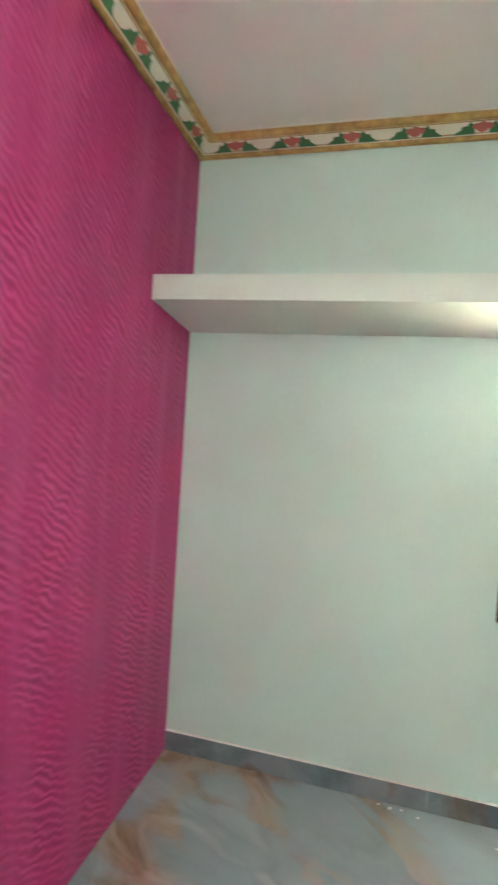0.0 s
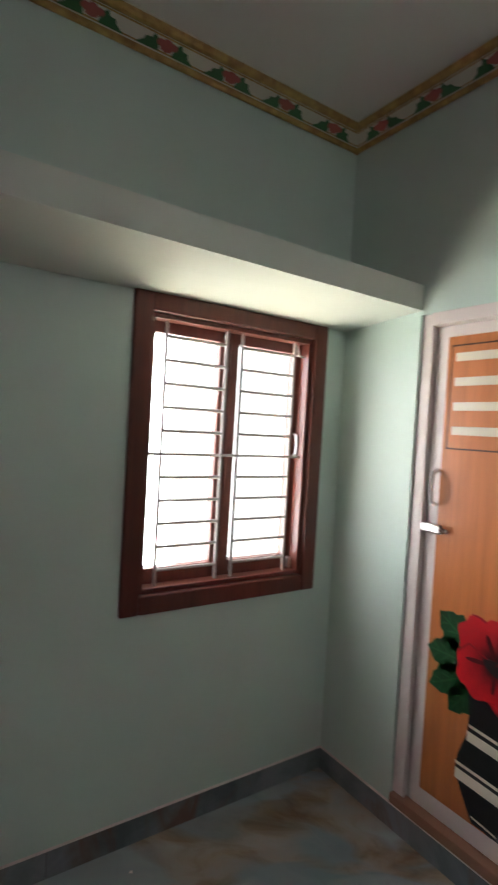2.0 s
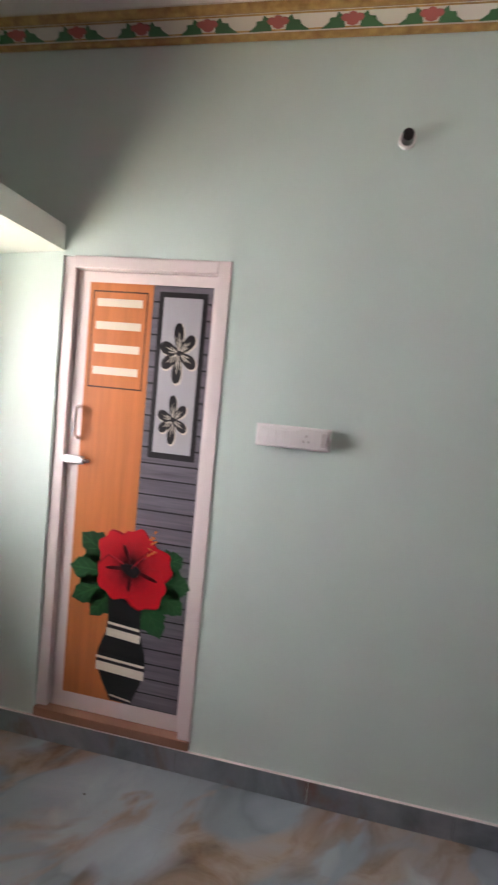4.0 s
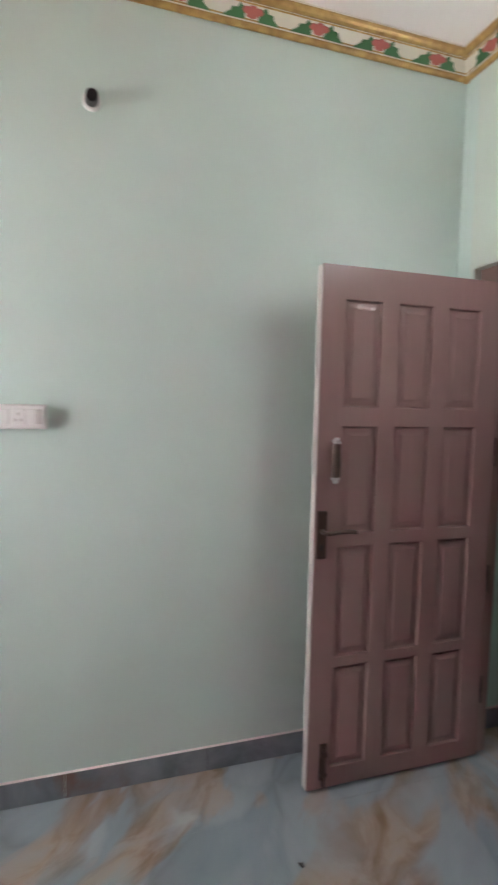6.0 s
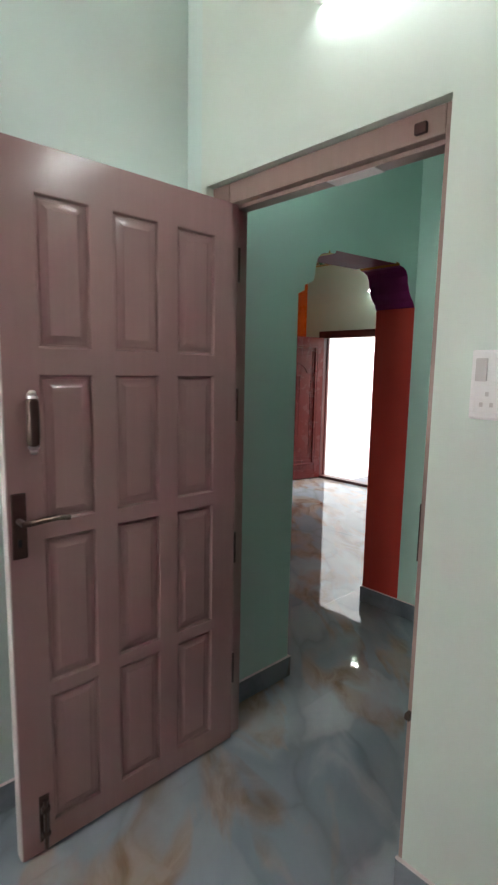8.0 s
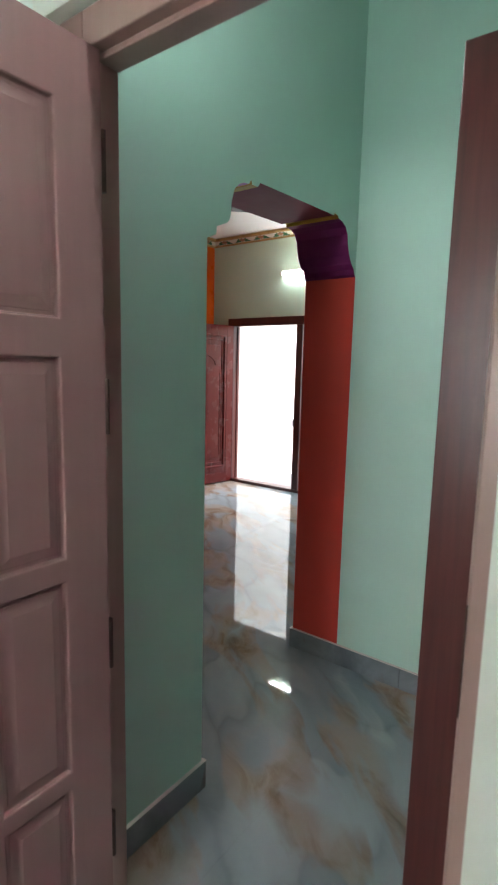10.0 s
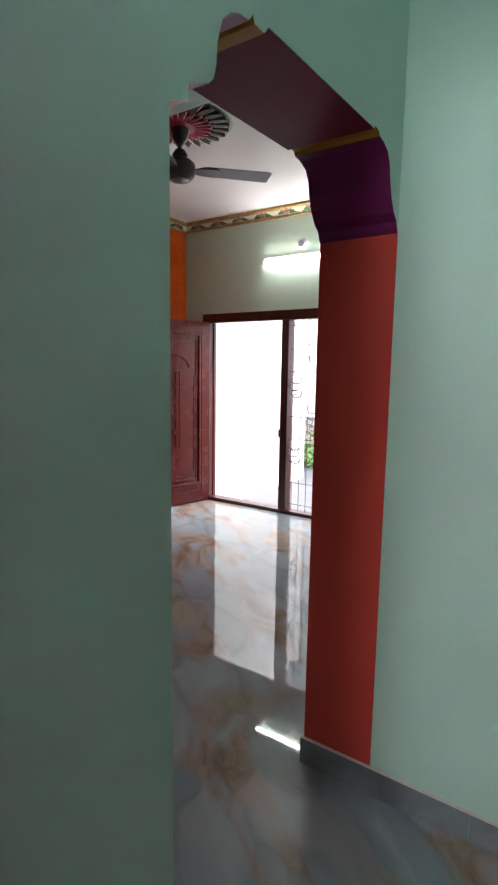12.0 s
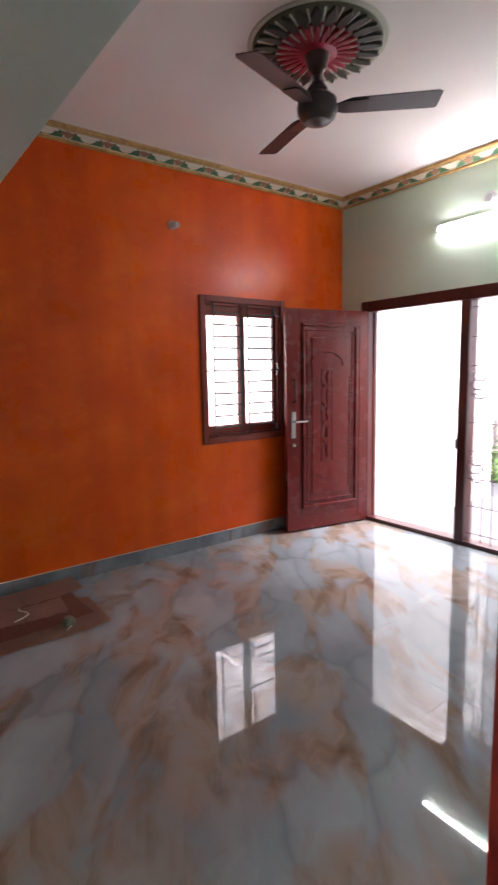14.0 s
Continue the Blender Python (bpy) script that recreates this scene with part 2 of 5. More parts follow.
_rip = _n.mix(0.35, _rip, _n.noise(_n.place((9, 9, 26), (0, 32, 0)), 1.6, 4, 0.6, 0.6))
_c = _n.ramp(_rip, [(0.2, (0.27, 0.011, 0.094)), (0.5, (0.37, 0.025, 0.136)), (0.82, (0.54, 0.078, 0.225))])
_str = _n.ramp(_n.noise(_n.place((5.5, 1, 0.35)), 1.6, 4, 0.55), [(0.48, (0, 0, 0)), (0.68, (0.65, 0.65, 0.65))])
_c = _n.mix(_str, _c, (0.44, 0.072, 0.20))
_dk = _n.ramp(_n.noise(_n.place((1.2, 1, 0.8)), 1.5, 4), [(0.5, (0, 0, 0)), (0.72, (0.55, 0.55, 0.55))])
_n.color(_n.mix(_dk, _c, (0.24, 0.014, 0.088)))
_n.bump(_rip, 0.28, 0.006)
_n.out.inputs["Specular IOR Level"].default_value = 0.25

# orange mottled texture paint
M_ORANGE = mat("burnt orange mottled paint", (0.55, 0.13, 0.02), 0.35)
_n = Nodes(M_ORANGE)
_v = _n.place()
_c = _n.ramp(_n.noise(_v, 1.5, 5, 0.6, 0.6), [(0.28, (0.62, 0.060, 0.005)), (0.55, (0.77, 0.106, 0.007)), (0.78, (0.85, 0.162, 0.012))])
_c = _n.mix(_n.ramp(_n.noise(_n.place((3.2, 1, 0.22)), 1.5, 4, 0.5), [(0.42, (0, 0, 0)), (0.7, (0.55, 0.55, 0.55))]), _c, (0.56, 0.060, 0.005))
_sp = _n.ramp(_n.noise(_n.place((1, 1, 1.6)), 13, 5, 0.6, 0.5), [(0.56, (0, 0, 0)), (0.70, (0.28, 0.28, 0.28))])
_n.color(_n.mix(_sp, _c, (0.78, 0.19, 0.022)))
_n.out.inputs["Specular IOR Level"].default_value = 0.24
_n.bump(_n.noise(_v, 24, 4), 0.16, 0.005)
_n.rough(_n.noise(_v, 5, 3), 0.24, 0.33)

# orange wood print and grey plank print of the washroom door
M_PRINTWOOD = wood_paint("orange wood-grain print", (0.56, 0.185, 0.06), 0.3, (30, 30, 1.6), 0.16, 0.02)
M_PLANK = wood_paint("weathered grey plank print", (0.15, 0.135, 0.16), 0.4, (3, 3, 60), 0.3, 0.03)

# ---- building helpers ----


def bm_box(x0, x1, y0, y1, z0, z1, bevel=0.0, bm=None):
    own = bm is None
    bm = bm or bmesh.new()
    ret = bmesh.ops.create_cube(bm, size=1.0)
    bmesh.ops.scale(bm, verts=ret["verts"], vec=(x1 - x0, y1 - y0, z1 - z0))
    bmesh.ops.translate(bm, verts=ret["verts"], vec=((x0 + x1) / 2, (y0 + y1) / 2, (z0 + z1) / 2))
    if bevel and own:
        bmesh.ops.bevel(bm, geom=bm.edges[:], offset=bevel, segments=2, affect="EDGES", profile=0.5)
    return bm


def bm_prism(points, axis, a, b, bevel=0.0):
    """A flat outline, given in the two other axes, drawn out along axis from a to b."""
    bm = bmesh.new()

    def at(p, v):
        q = list(p)
        q.insert("xyz".index(axis), v)
        return bm.verts.new(q)

    low, high = [at(p, a) for p in points], [at(p, b) for p in points]
    bm.faces.new(low)
    bm.faces.new(high)
    for i in range(len(points)):
        j = (i + 1) % len(points)
        bm.faces.new((low[i], low[j], high[j], high[i]))
    bmesh.ops.recalc_face_normals(bm, faces=bm.faces[:])
    if bevel:
        bmesh.ops.bevel(bm, geom=bm.edges[:], offset=bevel, segments=2, affect="EDGES", profile=0.5)
    return bm


def bm_rod(a, b, r, seg=10, r2=None, bm=None):
    bm = bm or bmesh.new()
    a, b = Vector(a), Vector(b)
    m = Matrix.Translation((a + b) / 2) @ (b - a).to_track_quat("Z", "Y").to_matrix().to_4x4()
    bmesh.ops.create_cone(bm, cap_ends=True, segments=seg, radius1=r, radius2=r if r2 is None else r2, depth=(b - a).length, matrix=m)
    return bm


def bm_lathe(profile, centre, seg=32):
    """A turned body round a vertical axis from (radius, height) pairs."""
    bm = bmesh.new()
    rings = []
    for r, z in profile:
        rings.append([bm.verts.new((centre[0] + r * math.cos(2 * math.pi * k / seg), centre[1] + r * math.sin(2 * math.pi * k / seg), centre[2] + z)) for k in range(seg)])
    for one, two in zip(rings, rings[1:]):
        for k in range(seg):
            bm.faces.new((one[k], one[(k + 1) % seg], two[(k + 1) % seg], two[k]))
    bm.faces.new(rings[0][::-1])
    bm.faces.new(rings[-1])
    bmesh.ops.recalc_face_normals(bm, faces=bm.faces[:])
    return bm


def bm_path(points, r, seg=6, bm=None):
    bm = bm or bmesh.new()
    for a, b in zip(points, points[1:]):
        bm_rod(a, b, r, seg, bm=bm)
    return bm


def mesh_of(name, bm, materials, smooth=False):
    me = bpy.data.meshes.new(name)
    bm.to_mesh(me)
    bm.free()
    for m in materials if isinstance(materials, (list, tuple)) else [materials]:
        me.materials.append(m)
    if smooth:
        me.shade_smooth()
        me.set_sharp_from_angle(angle=radians(20))
    return me


def part(name, bm, material, parent, label="", smooth=True):
    ob = new(name, mesh_of(name, bm, material, smooth))
    if parent is not None:
        ob.parent = parent
        if parent.parent is None:
            ob.matrix_parent_inverse = Matrix.Translation(-parent.location)
    if label:
        ob["label"] = label
    return ob


def thing(name, at, label, category, group="", kind=""):
    ob = new(name)
    ob.empty_display_size = 0.05
    ob.location = at
    return tagged(ob, label, category, group, kind)


def solid(name, bm, material, label, category, kind="structure", smooth=False):
    return tagged(part(name, bm, material, None, smooth=smooth), label, category, "", kind)

# ---- the plan, in metres: x towards the street, y towards the hall's orange wall ----
XN, YP = -3.385, -2.57        # bedroom: window wall, pink wall; its other walls stand at x = 0 and y = 0
CEIL, HCEIL = 3.05, 2.98
AX0, AX1 = 0.548, 1.545       # archway
AY0, AY1 = -0.085, 0.172      # the two faces of the arch wall
HX, HY = 4.465, 3.275         # hall: street wall, orange wall
PW = -1.6                     # far end of the passage
T = 0.12


def wall_with_hole(name, axis, at, thick, u0, u1, z0, z1, holes, material, label):
    """A wall in the plane axis = at .. at + thick, from u0 to u1, with holes (u0, u1, z0, z1) through it."""
    bm = bmesh.new()
    us = sorted({u0, u1, *[h[0] for h in holes], *[h[1] for h in holes]})
    zs = sorted({z0, z1, *[h[2] for h in holes], *[h[3] for h in holes]})
    lo, hi = sorted((at, at + thick))
    full = {}
    for i, (a, b) in enumerate(zip(us, us[1:])):
        for j, (c, d) in enumerate(zip(zs, zs[1:])):
            full[i, j] = not any(h[0] < (a + b) / 2 < h[1] and h[2] < (c + d) / 2 < h[3] for h in holes)

    def quad(*pts):
        bm.faces.new([bm.verts.new((w, u, z) if axis == "x" else (u, w, z)) for w, u, z in pts])

    for (i, j), there in full.items():
        if not there:
            continue
        a, b, c, d = us[i], us[i + 1], zs[j], zs[j + 1]
        for w in (lo, hi):
            quad((w, a, c), (w, b, c), (w, b, d), (w, a, d))
        if not full.get((i - 1, j)):
            quad((lo, a, c), (hi, a, c), (hi, a, d), (lo, a, d))
        if not full.get((i + 1, j)):
            quad((lo, b, c), (hi, b, c), (hi, b, d), (lo, b, d))
        if not full.get((i, j - 1)):
            quad((lo, a, c), (hi, a, c), (hi, b, c), (lo, b, c))
        if not full.get((i, j + 1)):
            quad((lo, a, d), (hi, a, d), (hi, b, d), (lo, b, d))
    bmesh.ops.remove_doubles(bm, verts=bm.verts[:], dist=1e-5)
    bmesh.ops.recalc_face_normals(bm, faces=bm.faces[:])
    return solid(name, bm, material, label, "wall")


WIN = (-1.035, -0.158, 0.935, 2.10)
wall_window = wall_with_hole("wall_north", "x", XN, -T * 1.6, YP, 0.0, 0, CEIL, [WIN], M_MINT, "pale mint painted bedroom wall with a window opening")
BD = (-2.945, -2.203, 0.10, 2.145)
wall_wash = wall_with_hole("wall_east", "y", 0.0, T, XN - 0.19, 0.0, 0, CEIL, [BD], M_MINT, "pale mint painted bedroom wall with a washroom doorway")
wall_pink = solid("wall_west", bm_box(XN - 0.19, 0.115, YP - T, YP, 0, CEIL), M_PINK, "magenta comb-textured bedroom feature wall", "wall")
BDOOR = (-1.046, -0.116, 0.0, 2.145)
wall_with_hole("wall_south", "x", 0.0, 0.115, YP, AY0 - 0.0, 0, CEIL, [BDOOR], [M_SAGE], "pale sage bedroom wall with a doorway to the passage")
solid("wall_south_end", bm_box(0.002, 0.115, AY0 + 0.001, AY1, 0, CEIL), M_MINT, "short end of the bedroom wall", "wall")
# passage
solid("wall_passage_south", bm_box(AX1, AX1 + T, PW, AY0, 0, CEIL), M_TEAL, "sea green passage wall beside the archway", "wall")
solid("wall_passage_west", bm_box(0.115, AX1 + T, PW - T, PW, 0, CEIL), M_TEAL, "sea green end wall of the passage", "wall")
solid("wall_passage_lining", bm_box(0.1155, 0.121, PW, -1.03, 0, CEIL), M_TEAL, "sea green passage side of the bedroom wall", "wall")
solid("wall_passage_lining_head", bm_box(0.1155, 0.121, -1.03, -0.127, 2.14, CEIL), M_TEAL, "sea green passage wall above the bedroom doorway", "wall")


def arch_profile():
    """Right half of the flat-topped cusped arch: distance from its middle, height and paint."""
    return [
        (0.4985, 0.0, M_RED), (0.4985, 1.862, M_PURPLE), (0.487, 1.872, M_PURPLE), (0.480, 1.892, M_PURPLE), (0.452, 1.912, M_PURPLE),
        (0.428, 1.945, M_PURPLE), (0.412, 1.985, M_PURPLE), (0.404, 2.025, M_PURPLE), (0.385, 2.052, M_PURPLE), (0.350, 2.066, M_PURPLE),
        (0.318, 2.070, M_YELLOW), (0.312, 2.080, M_YELLOW), (0.282, 2.084, M_YELLOW), (0.277, 2.074, M_MAROON),
    ]


def arch_profile_left():
    """Its left half, which the plasterer cut lower and rounder, from the crown down."""
    return [
        (0.238, 2.057, M_MAROON), (0.251, 2.041, M_YELLOW), (0.283, 2.040, M_YELLOW), (0.288, 2.053, M_PURPLE), (0.300, 2.037, M_PURPLE), (0.330, 2.033, M_PURPLE),
        (0.350, 2.024, M_PURPLE), (0.373, 2.003, M_PURPLE), (0.386, 1.965, M_PURPLE), (0.389, 1.928, M_PURPLE), (0.396, 1.905, M_PURPLE),
        (0.409, 1.893, M_PURPLE), (0.456, 1.874, M_RED), (0.458, 1.850, M_RED), (0.4985, 1.832, M_RED), (0.4985, 0.0, M_RED),
    ]


def arch_wall():
    mid = (AX0 + AX1) / 2
    half = arch_profile()
    right = [(mid + d, z, m) for d, z, m in half]
    left = [(mid - d, z, m) for d, z, m in arch_profile_left()]
    run = right + left
    mats = [M_TEAL, M_MINT, M_RED, M_PURPLE, M_YELLOW, M_MAROON]
    bm = bmesh.new()
    near = [bm.verts.new((x, AY0, z)) for x, z, _ in run]
    far = [bm.verts.new((x, AY1, z)) for x, z, _ in run]
    for i in range(len(run) - 1):
        f = bm.faces.new((near[i], near[i + 1], far[i + 1], far[i]))
        f.material_index = mats.index(run[i][2])
    for y, vs, k in ((AY0, near, 0), (AY1, far, 1)):
        top = [bm.verts.new((x, y, CEIL)) for x, _, _ in run[1:-1]]
        for i in range(1, len(run) - 2):
            if abs(run[i][0] - run[i + 1][0]) > 1e-6:
                bm.faces.new((vs[i], vs[i + 1], top[i], top[i - 1])).material_index = k
    bmesh.ops.remove_doubles(bm, verts=bm.verts[:], dist=1e-5)
    bmesh.ops.recalc_face_normals(bm, faces=bm.faces[:])
    solid("wall_arch", bm, mats, "cusped archway with red, purple, mustard and maroon painted reveal", "archway")
    # the pier between doorway and archway, and the hall wall beyond it
    pier = bm_box(0.1155, AX0 - 0.00004, AY0, AY1, 0, CEIL)
    solid("wall_pier", pier, M_TEAL, "sea green pier between doorway and archway", "wall")
    solid("wall_hall_west", bm_box(AX1 + 0.002, HX, AY0 + 0.001, AY1, 0, CEIL), M_MINT, "pale mint hall wall beside the archway", "wall")


arch_wall()
# hall
FDOOR = (1.61, 3.03, 0.0, 2.03)
wall_with_hole("wall_hall_street", "x", HX, 0.112, AY1 - T, HY + T, 0, CEIL, [FDOOR], M_LIME, "pale lime hall wall round the street door")
HWIN = (2.858, 3.722, 0.845, 2.019)
wall_with_hole("wall_hall_east", "y", HY, 0.098, -0.0, HX, 0, CEIL, [HWIN], M_ORANGE, "burnt orange mottled hall feature wall with a window")
solid("wall_hall_north", bm_box(0.002, 0.114, AY1 + 0.001, HY, 0, CEIL), M_MINT, "pale mint hall wall", "wall")
# ceilings
solid("ceiling_bedroom", bm_box(XN - 0.2, 0.0, YP - T, T, CEIL, CEIL + 0.15), M_CEIL, "off-white painted bedroom ceiling", "ceiling")
solid("ceiling_passage", bm_box(0.001, AX1 + T, PW - T, AY1 - 0.08, CEIL + 0.001, CEIL + 0.15), M_CEIL, "off-white painted passage ceiling", "ceiling")
solid("ceiling_hall", bm_box(0.0, HX + 0.2, AY1 - 0.002, HY + 0.2, HCEIL, HCEIL + 0.25), M_CEIL, "off-white painted hall ceiling", "ceiling")

# deep storage shelf over the window
shelf = bm_prism([(XN + 0.001, 2.128), (-2.94, 2.185), (-2.94, 2.288), (XN + 0.001, 2.285)], "y", YP + 0.001, -0.001)
for v in shelf.verts:
    v.co.z -= 0.022 * (v.co.y - YP) / -YP * (v.co.x > XN + 0.1)
solid("loft_shelf", shelf, M_SHELF, "pale mint concrete loft shelf along the window wall", "shelf")

# low loft slab across the inner end of the hall
solid("loft_slab", bm_box(0.116, 1.215, AY1 + 0.001, HY - 0.001, 2.205, 2.32, 0.004), M_MINT, "pale mint loft slab across the end of the hall", "loft slab")

# skirting tiles
def skirting(axis, at, out, a, b, label="slate grey skirting tiles along the wall"):
    lo, hi = sorted((at, at + out))
    base = thing("baseboard", ((lo + hi) / 2 if axis == "x" else (a + b) / 2, (a + b) / 2 if axis == "x" else (lo + hi) / 2, 0), label, "skirting", "skirting", "structure")
    count = max(1, round((b - a) / 0.6))
    step = (b - a) / count
    for k in range(count):
        u0, u1 = a + k * step + 0.001, a + (k + 1) * step - 0.001
        bm = bm_box(lo, hi, u0, u1, 0, 0.1, 0.002) if axis == "x" else bm_box(u0, u1, lo, hi, 0, 0.1, 0.002)
        part("tile", bm, M_TILEDARK, base, smooth=False)
    bm = bm_box(lo, hi, a, b, 0.1002, 0.1022) if axis == "x" else bm_box(a, b, lo, hi, 0.1002, 0.1022)
    part("grout_line", bm, M_PVC, base, "thin pale grout line", False)


S = 0.012
skirting("x", XN, S, YP, -S)
skirting("y", 0.0, -S, XN, 0.0)
skirting("x", 0.0, -S, YP + S, -1.03)
skirting("x", AX1, -S, PW, AY1 + S)
skirting("y", AY0, -S, 0.122, AX0 + S)
skirting("x", AX0, S, AY0, AY1)
skirting("y", AY1, S, AX1, HX)
skirting("y", HY, -S, 0.12, HX)
skirting("x", HX, -S, AY1 + S, 1.60)
skirting("x", HX, -S, 3.04, HY - S)

# ---- floor tiles ----
floor = thing("floor", (0, 0, 0), "polished blue grey marble-look floor tiles with tan veins", "floor", "", "structure")
part("bed", bm_box(XN - 0.15, HX + 0.19, YP - 0.1, HY + 0.15, -0.12, -0.004), M_TILEDARK, floor, "dark grout bed", False)
ROOMS = ((XN, 0.115, YP, 0.0), (0.0, AX1, PW, AY1), (0.0, HX, AY0, HY))
TX, TY = 1.2, 0.6
for _i in range(-4, 5):
    for _j in range(-6, 7):
        _x0, _y0 = _i * TX + 0.22, _j * TY - 0.31
        for _k, (_a, _b, _c, _d) in enumerate(ROOMS):
            if _x0 < _b and _x0 + TX > _a and _y0 < _d and _y0 + TY > _c:
                _x1, _y1 = min(_x0 + TX, HX), min(_y0 + TY, HY)
                part("tile", bm_box(max(_x0, XN) + 0.0003, _x1 - 0.0003, max(_y0, YP) + 0.0003, _y1 - 0.0003, -0.02, 0.0), M_FLOOR, floor, smooth=False)
                break

# ---- cornice with painted rose motifs ----


def motif_mesh(bloom):
    """One rose between two leaves, about 0.17 long, lying in the plane of the cove's slope (local x along, y up the slope)."""
    bm = bmesh.new()

    count = [0]

    def blob(points, k):
        count[0] += 1
        f = bm.faces.new([bm.verts.new((x, y, 0.0)) for x, y in points])
        f.material_index = k
        r = bmesh.ops.extrude_face_region(bm, geom=[f])
        vs = [v for v in r["geom"] if isinstance(v, bmesh.types.BMVert)]
        bmesh.ops.translate(bm, verts=vs, vec=(0, 0, 0.003 + 0.0007 * count[0]))

    for side in (-1, 1):
        blob([(side * 0.020, -0.030), (side * 0.088, -0.032), (side * 0.066, -0.010), (side * 0.062, 0.006), (side * 0.046, 0.008), (side * 0.040, 0.028), (side * 0.026, 0.012)][:: side], 1)
    for n, (cx, cy, r) in enumerate(((0, -0.004, 0.02), (-0.018, 0.006, 0.014), (0.018, 0.006, 0.014), (0, 0.014, 0.013))):
        blob([(cx + r * math.cos(a), cy + r * math.sin(a)) for a in [math.pi * 2 * q / 8 for q in range(8)]], 0)
    bmesh.ops.recalc_face_normals(bm, faces=bm.faces[:])
    return mesh_of("motif", bm, [bloom, M_MOTIF_GREEN])


MOTIF, HALL_MOTIF = motif_mesh(M_MOTIF_RED), motif_mesh(paint("tan plaster paint", (0.36, 0.18, 0.09), 0.5, 0.25))
COVE = 0.1


def cornice(axis, at, inward, a, b, top, label):
    """A sloped band between wall and ceiling with a gilded roll at each edge. inward: +1 or -1."""
    drop = 0.078 if top == CEIL else 0.084
    low = top - drop
    ob = thing("cornice", (at, (a + b) / 2, low) if axis == "x" else ((a + b) / 2, at, low), label, "cornice", "cornices", "structure")

    def prism(points, grow=0.0):
        pts = [(at + inward * w, z) for w, z in points]
        return bm_prism(pts, "y" if axis == "x" else "x", a, b)

    part("band", prism([(0.0, low + 0.008), (0.006, low), (COVE, top - 0.004), (COVE, top - 0.0005), (0.0, top - 0.0005)]), M_CREAM, ob, "cream plaster band", False)
    slope = Vector((COVE, drop)).normalized()
    out = Vector((slope.y, -slope.x))
    for c, r, name in ((0.014, 0.0135, "lower_roll"), (0.105, 0.018, "upper_roll"), (0.034, 0.0045, "bead"), (0.083, 0.0045, "bead")):
        base = Vector((0.0, low)) + slope * c
        ring = [base + out * (r * math.sin(q)) + slope * (r * math.cos(q)) for q in [math.pi * k / 6 for k in range(7)]]
        part(name, prism([(p.x, p.y) for p in ring]), M_GOLD, ob, "gilded moulding")
    count = max(1, round((b - a - 0.12) / 0.268))
    for k in range(count):
        u = a + 0.06 + (b - a - 0.12) * (k + 0.5) / count
        m = new("motif", MOTIF if top == CEIL else HALL_MOTIF)
        along = Vector((0, -inward, 0)) if axis == "x" else Vector((inward, 0, 0))
        up = Vector((inward * slope.x, 0, slope.y)) if axis == "x" else Vector((0, inward * slope.x, slope.y))
        face = Vector((inward * out.x, 0, out.y)) if axis == "x" else Vector((0, inward * out.x, out.y))
        along = up.cross(face)
        mid = Vector((0.0, low)) + slope * 0.058 + out * 0.003
        where = (at + inward * mid.x, u, mid.y) if axis == "x" else (u, at + inward * mid.x, mid.y)
        m.parent = ob
        m.matrix_parent_inverse = Matrix.Translation(-ob.location)
        m.matrix_basis = Matrix.Translation(where) @ Matrix((along, up, face)).transposed().to_4x4() @ Matrix.Diagonal((1.3, 0.82, 1, 1))


ROSE = "cream plaster cornice with gilded edges and painted roses"
for _args in (("x", XN, 1, YP, 0.0, CEIL), ("y", 0.0, -1, XN, 0.0, CEIL), ("x", 0.0, -1, YP, 0.0, CEIL), ("y", YP, 1, XN, 0.0, CEIL),
              ("y", HY, -1, 0.115, HX, HCEIL), ("x", HX, -1, AY1, HY, HCEIL), ("x", 0.115, 1, AY1, HY, HCEIL), ("y", AY1, 1, 0.115, HX, HCEIL)):
    cornice(*_args, ROSE)

# ---- windows ----


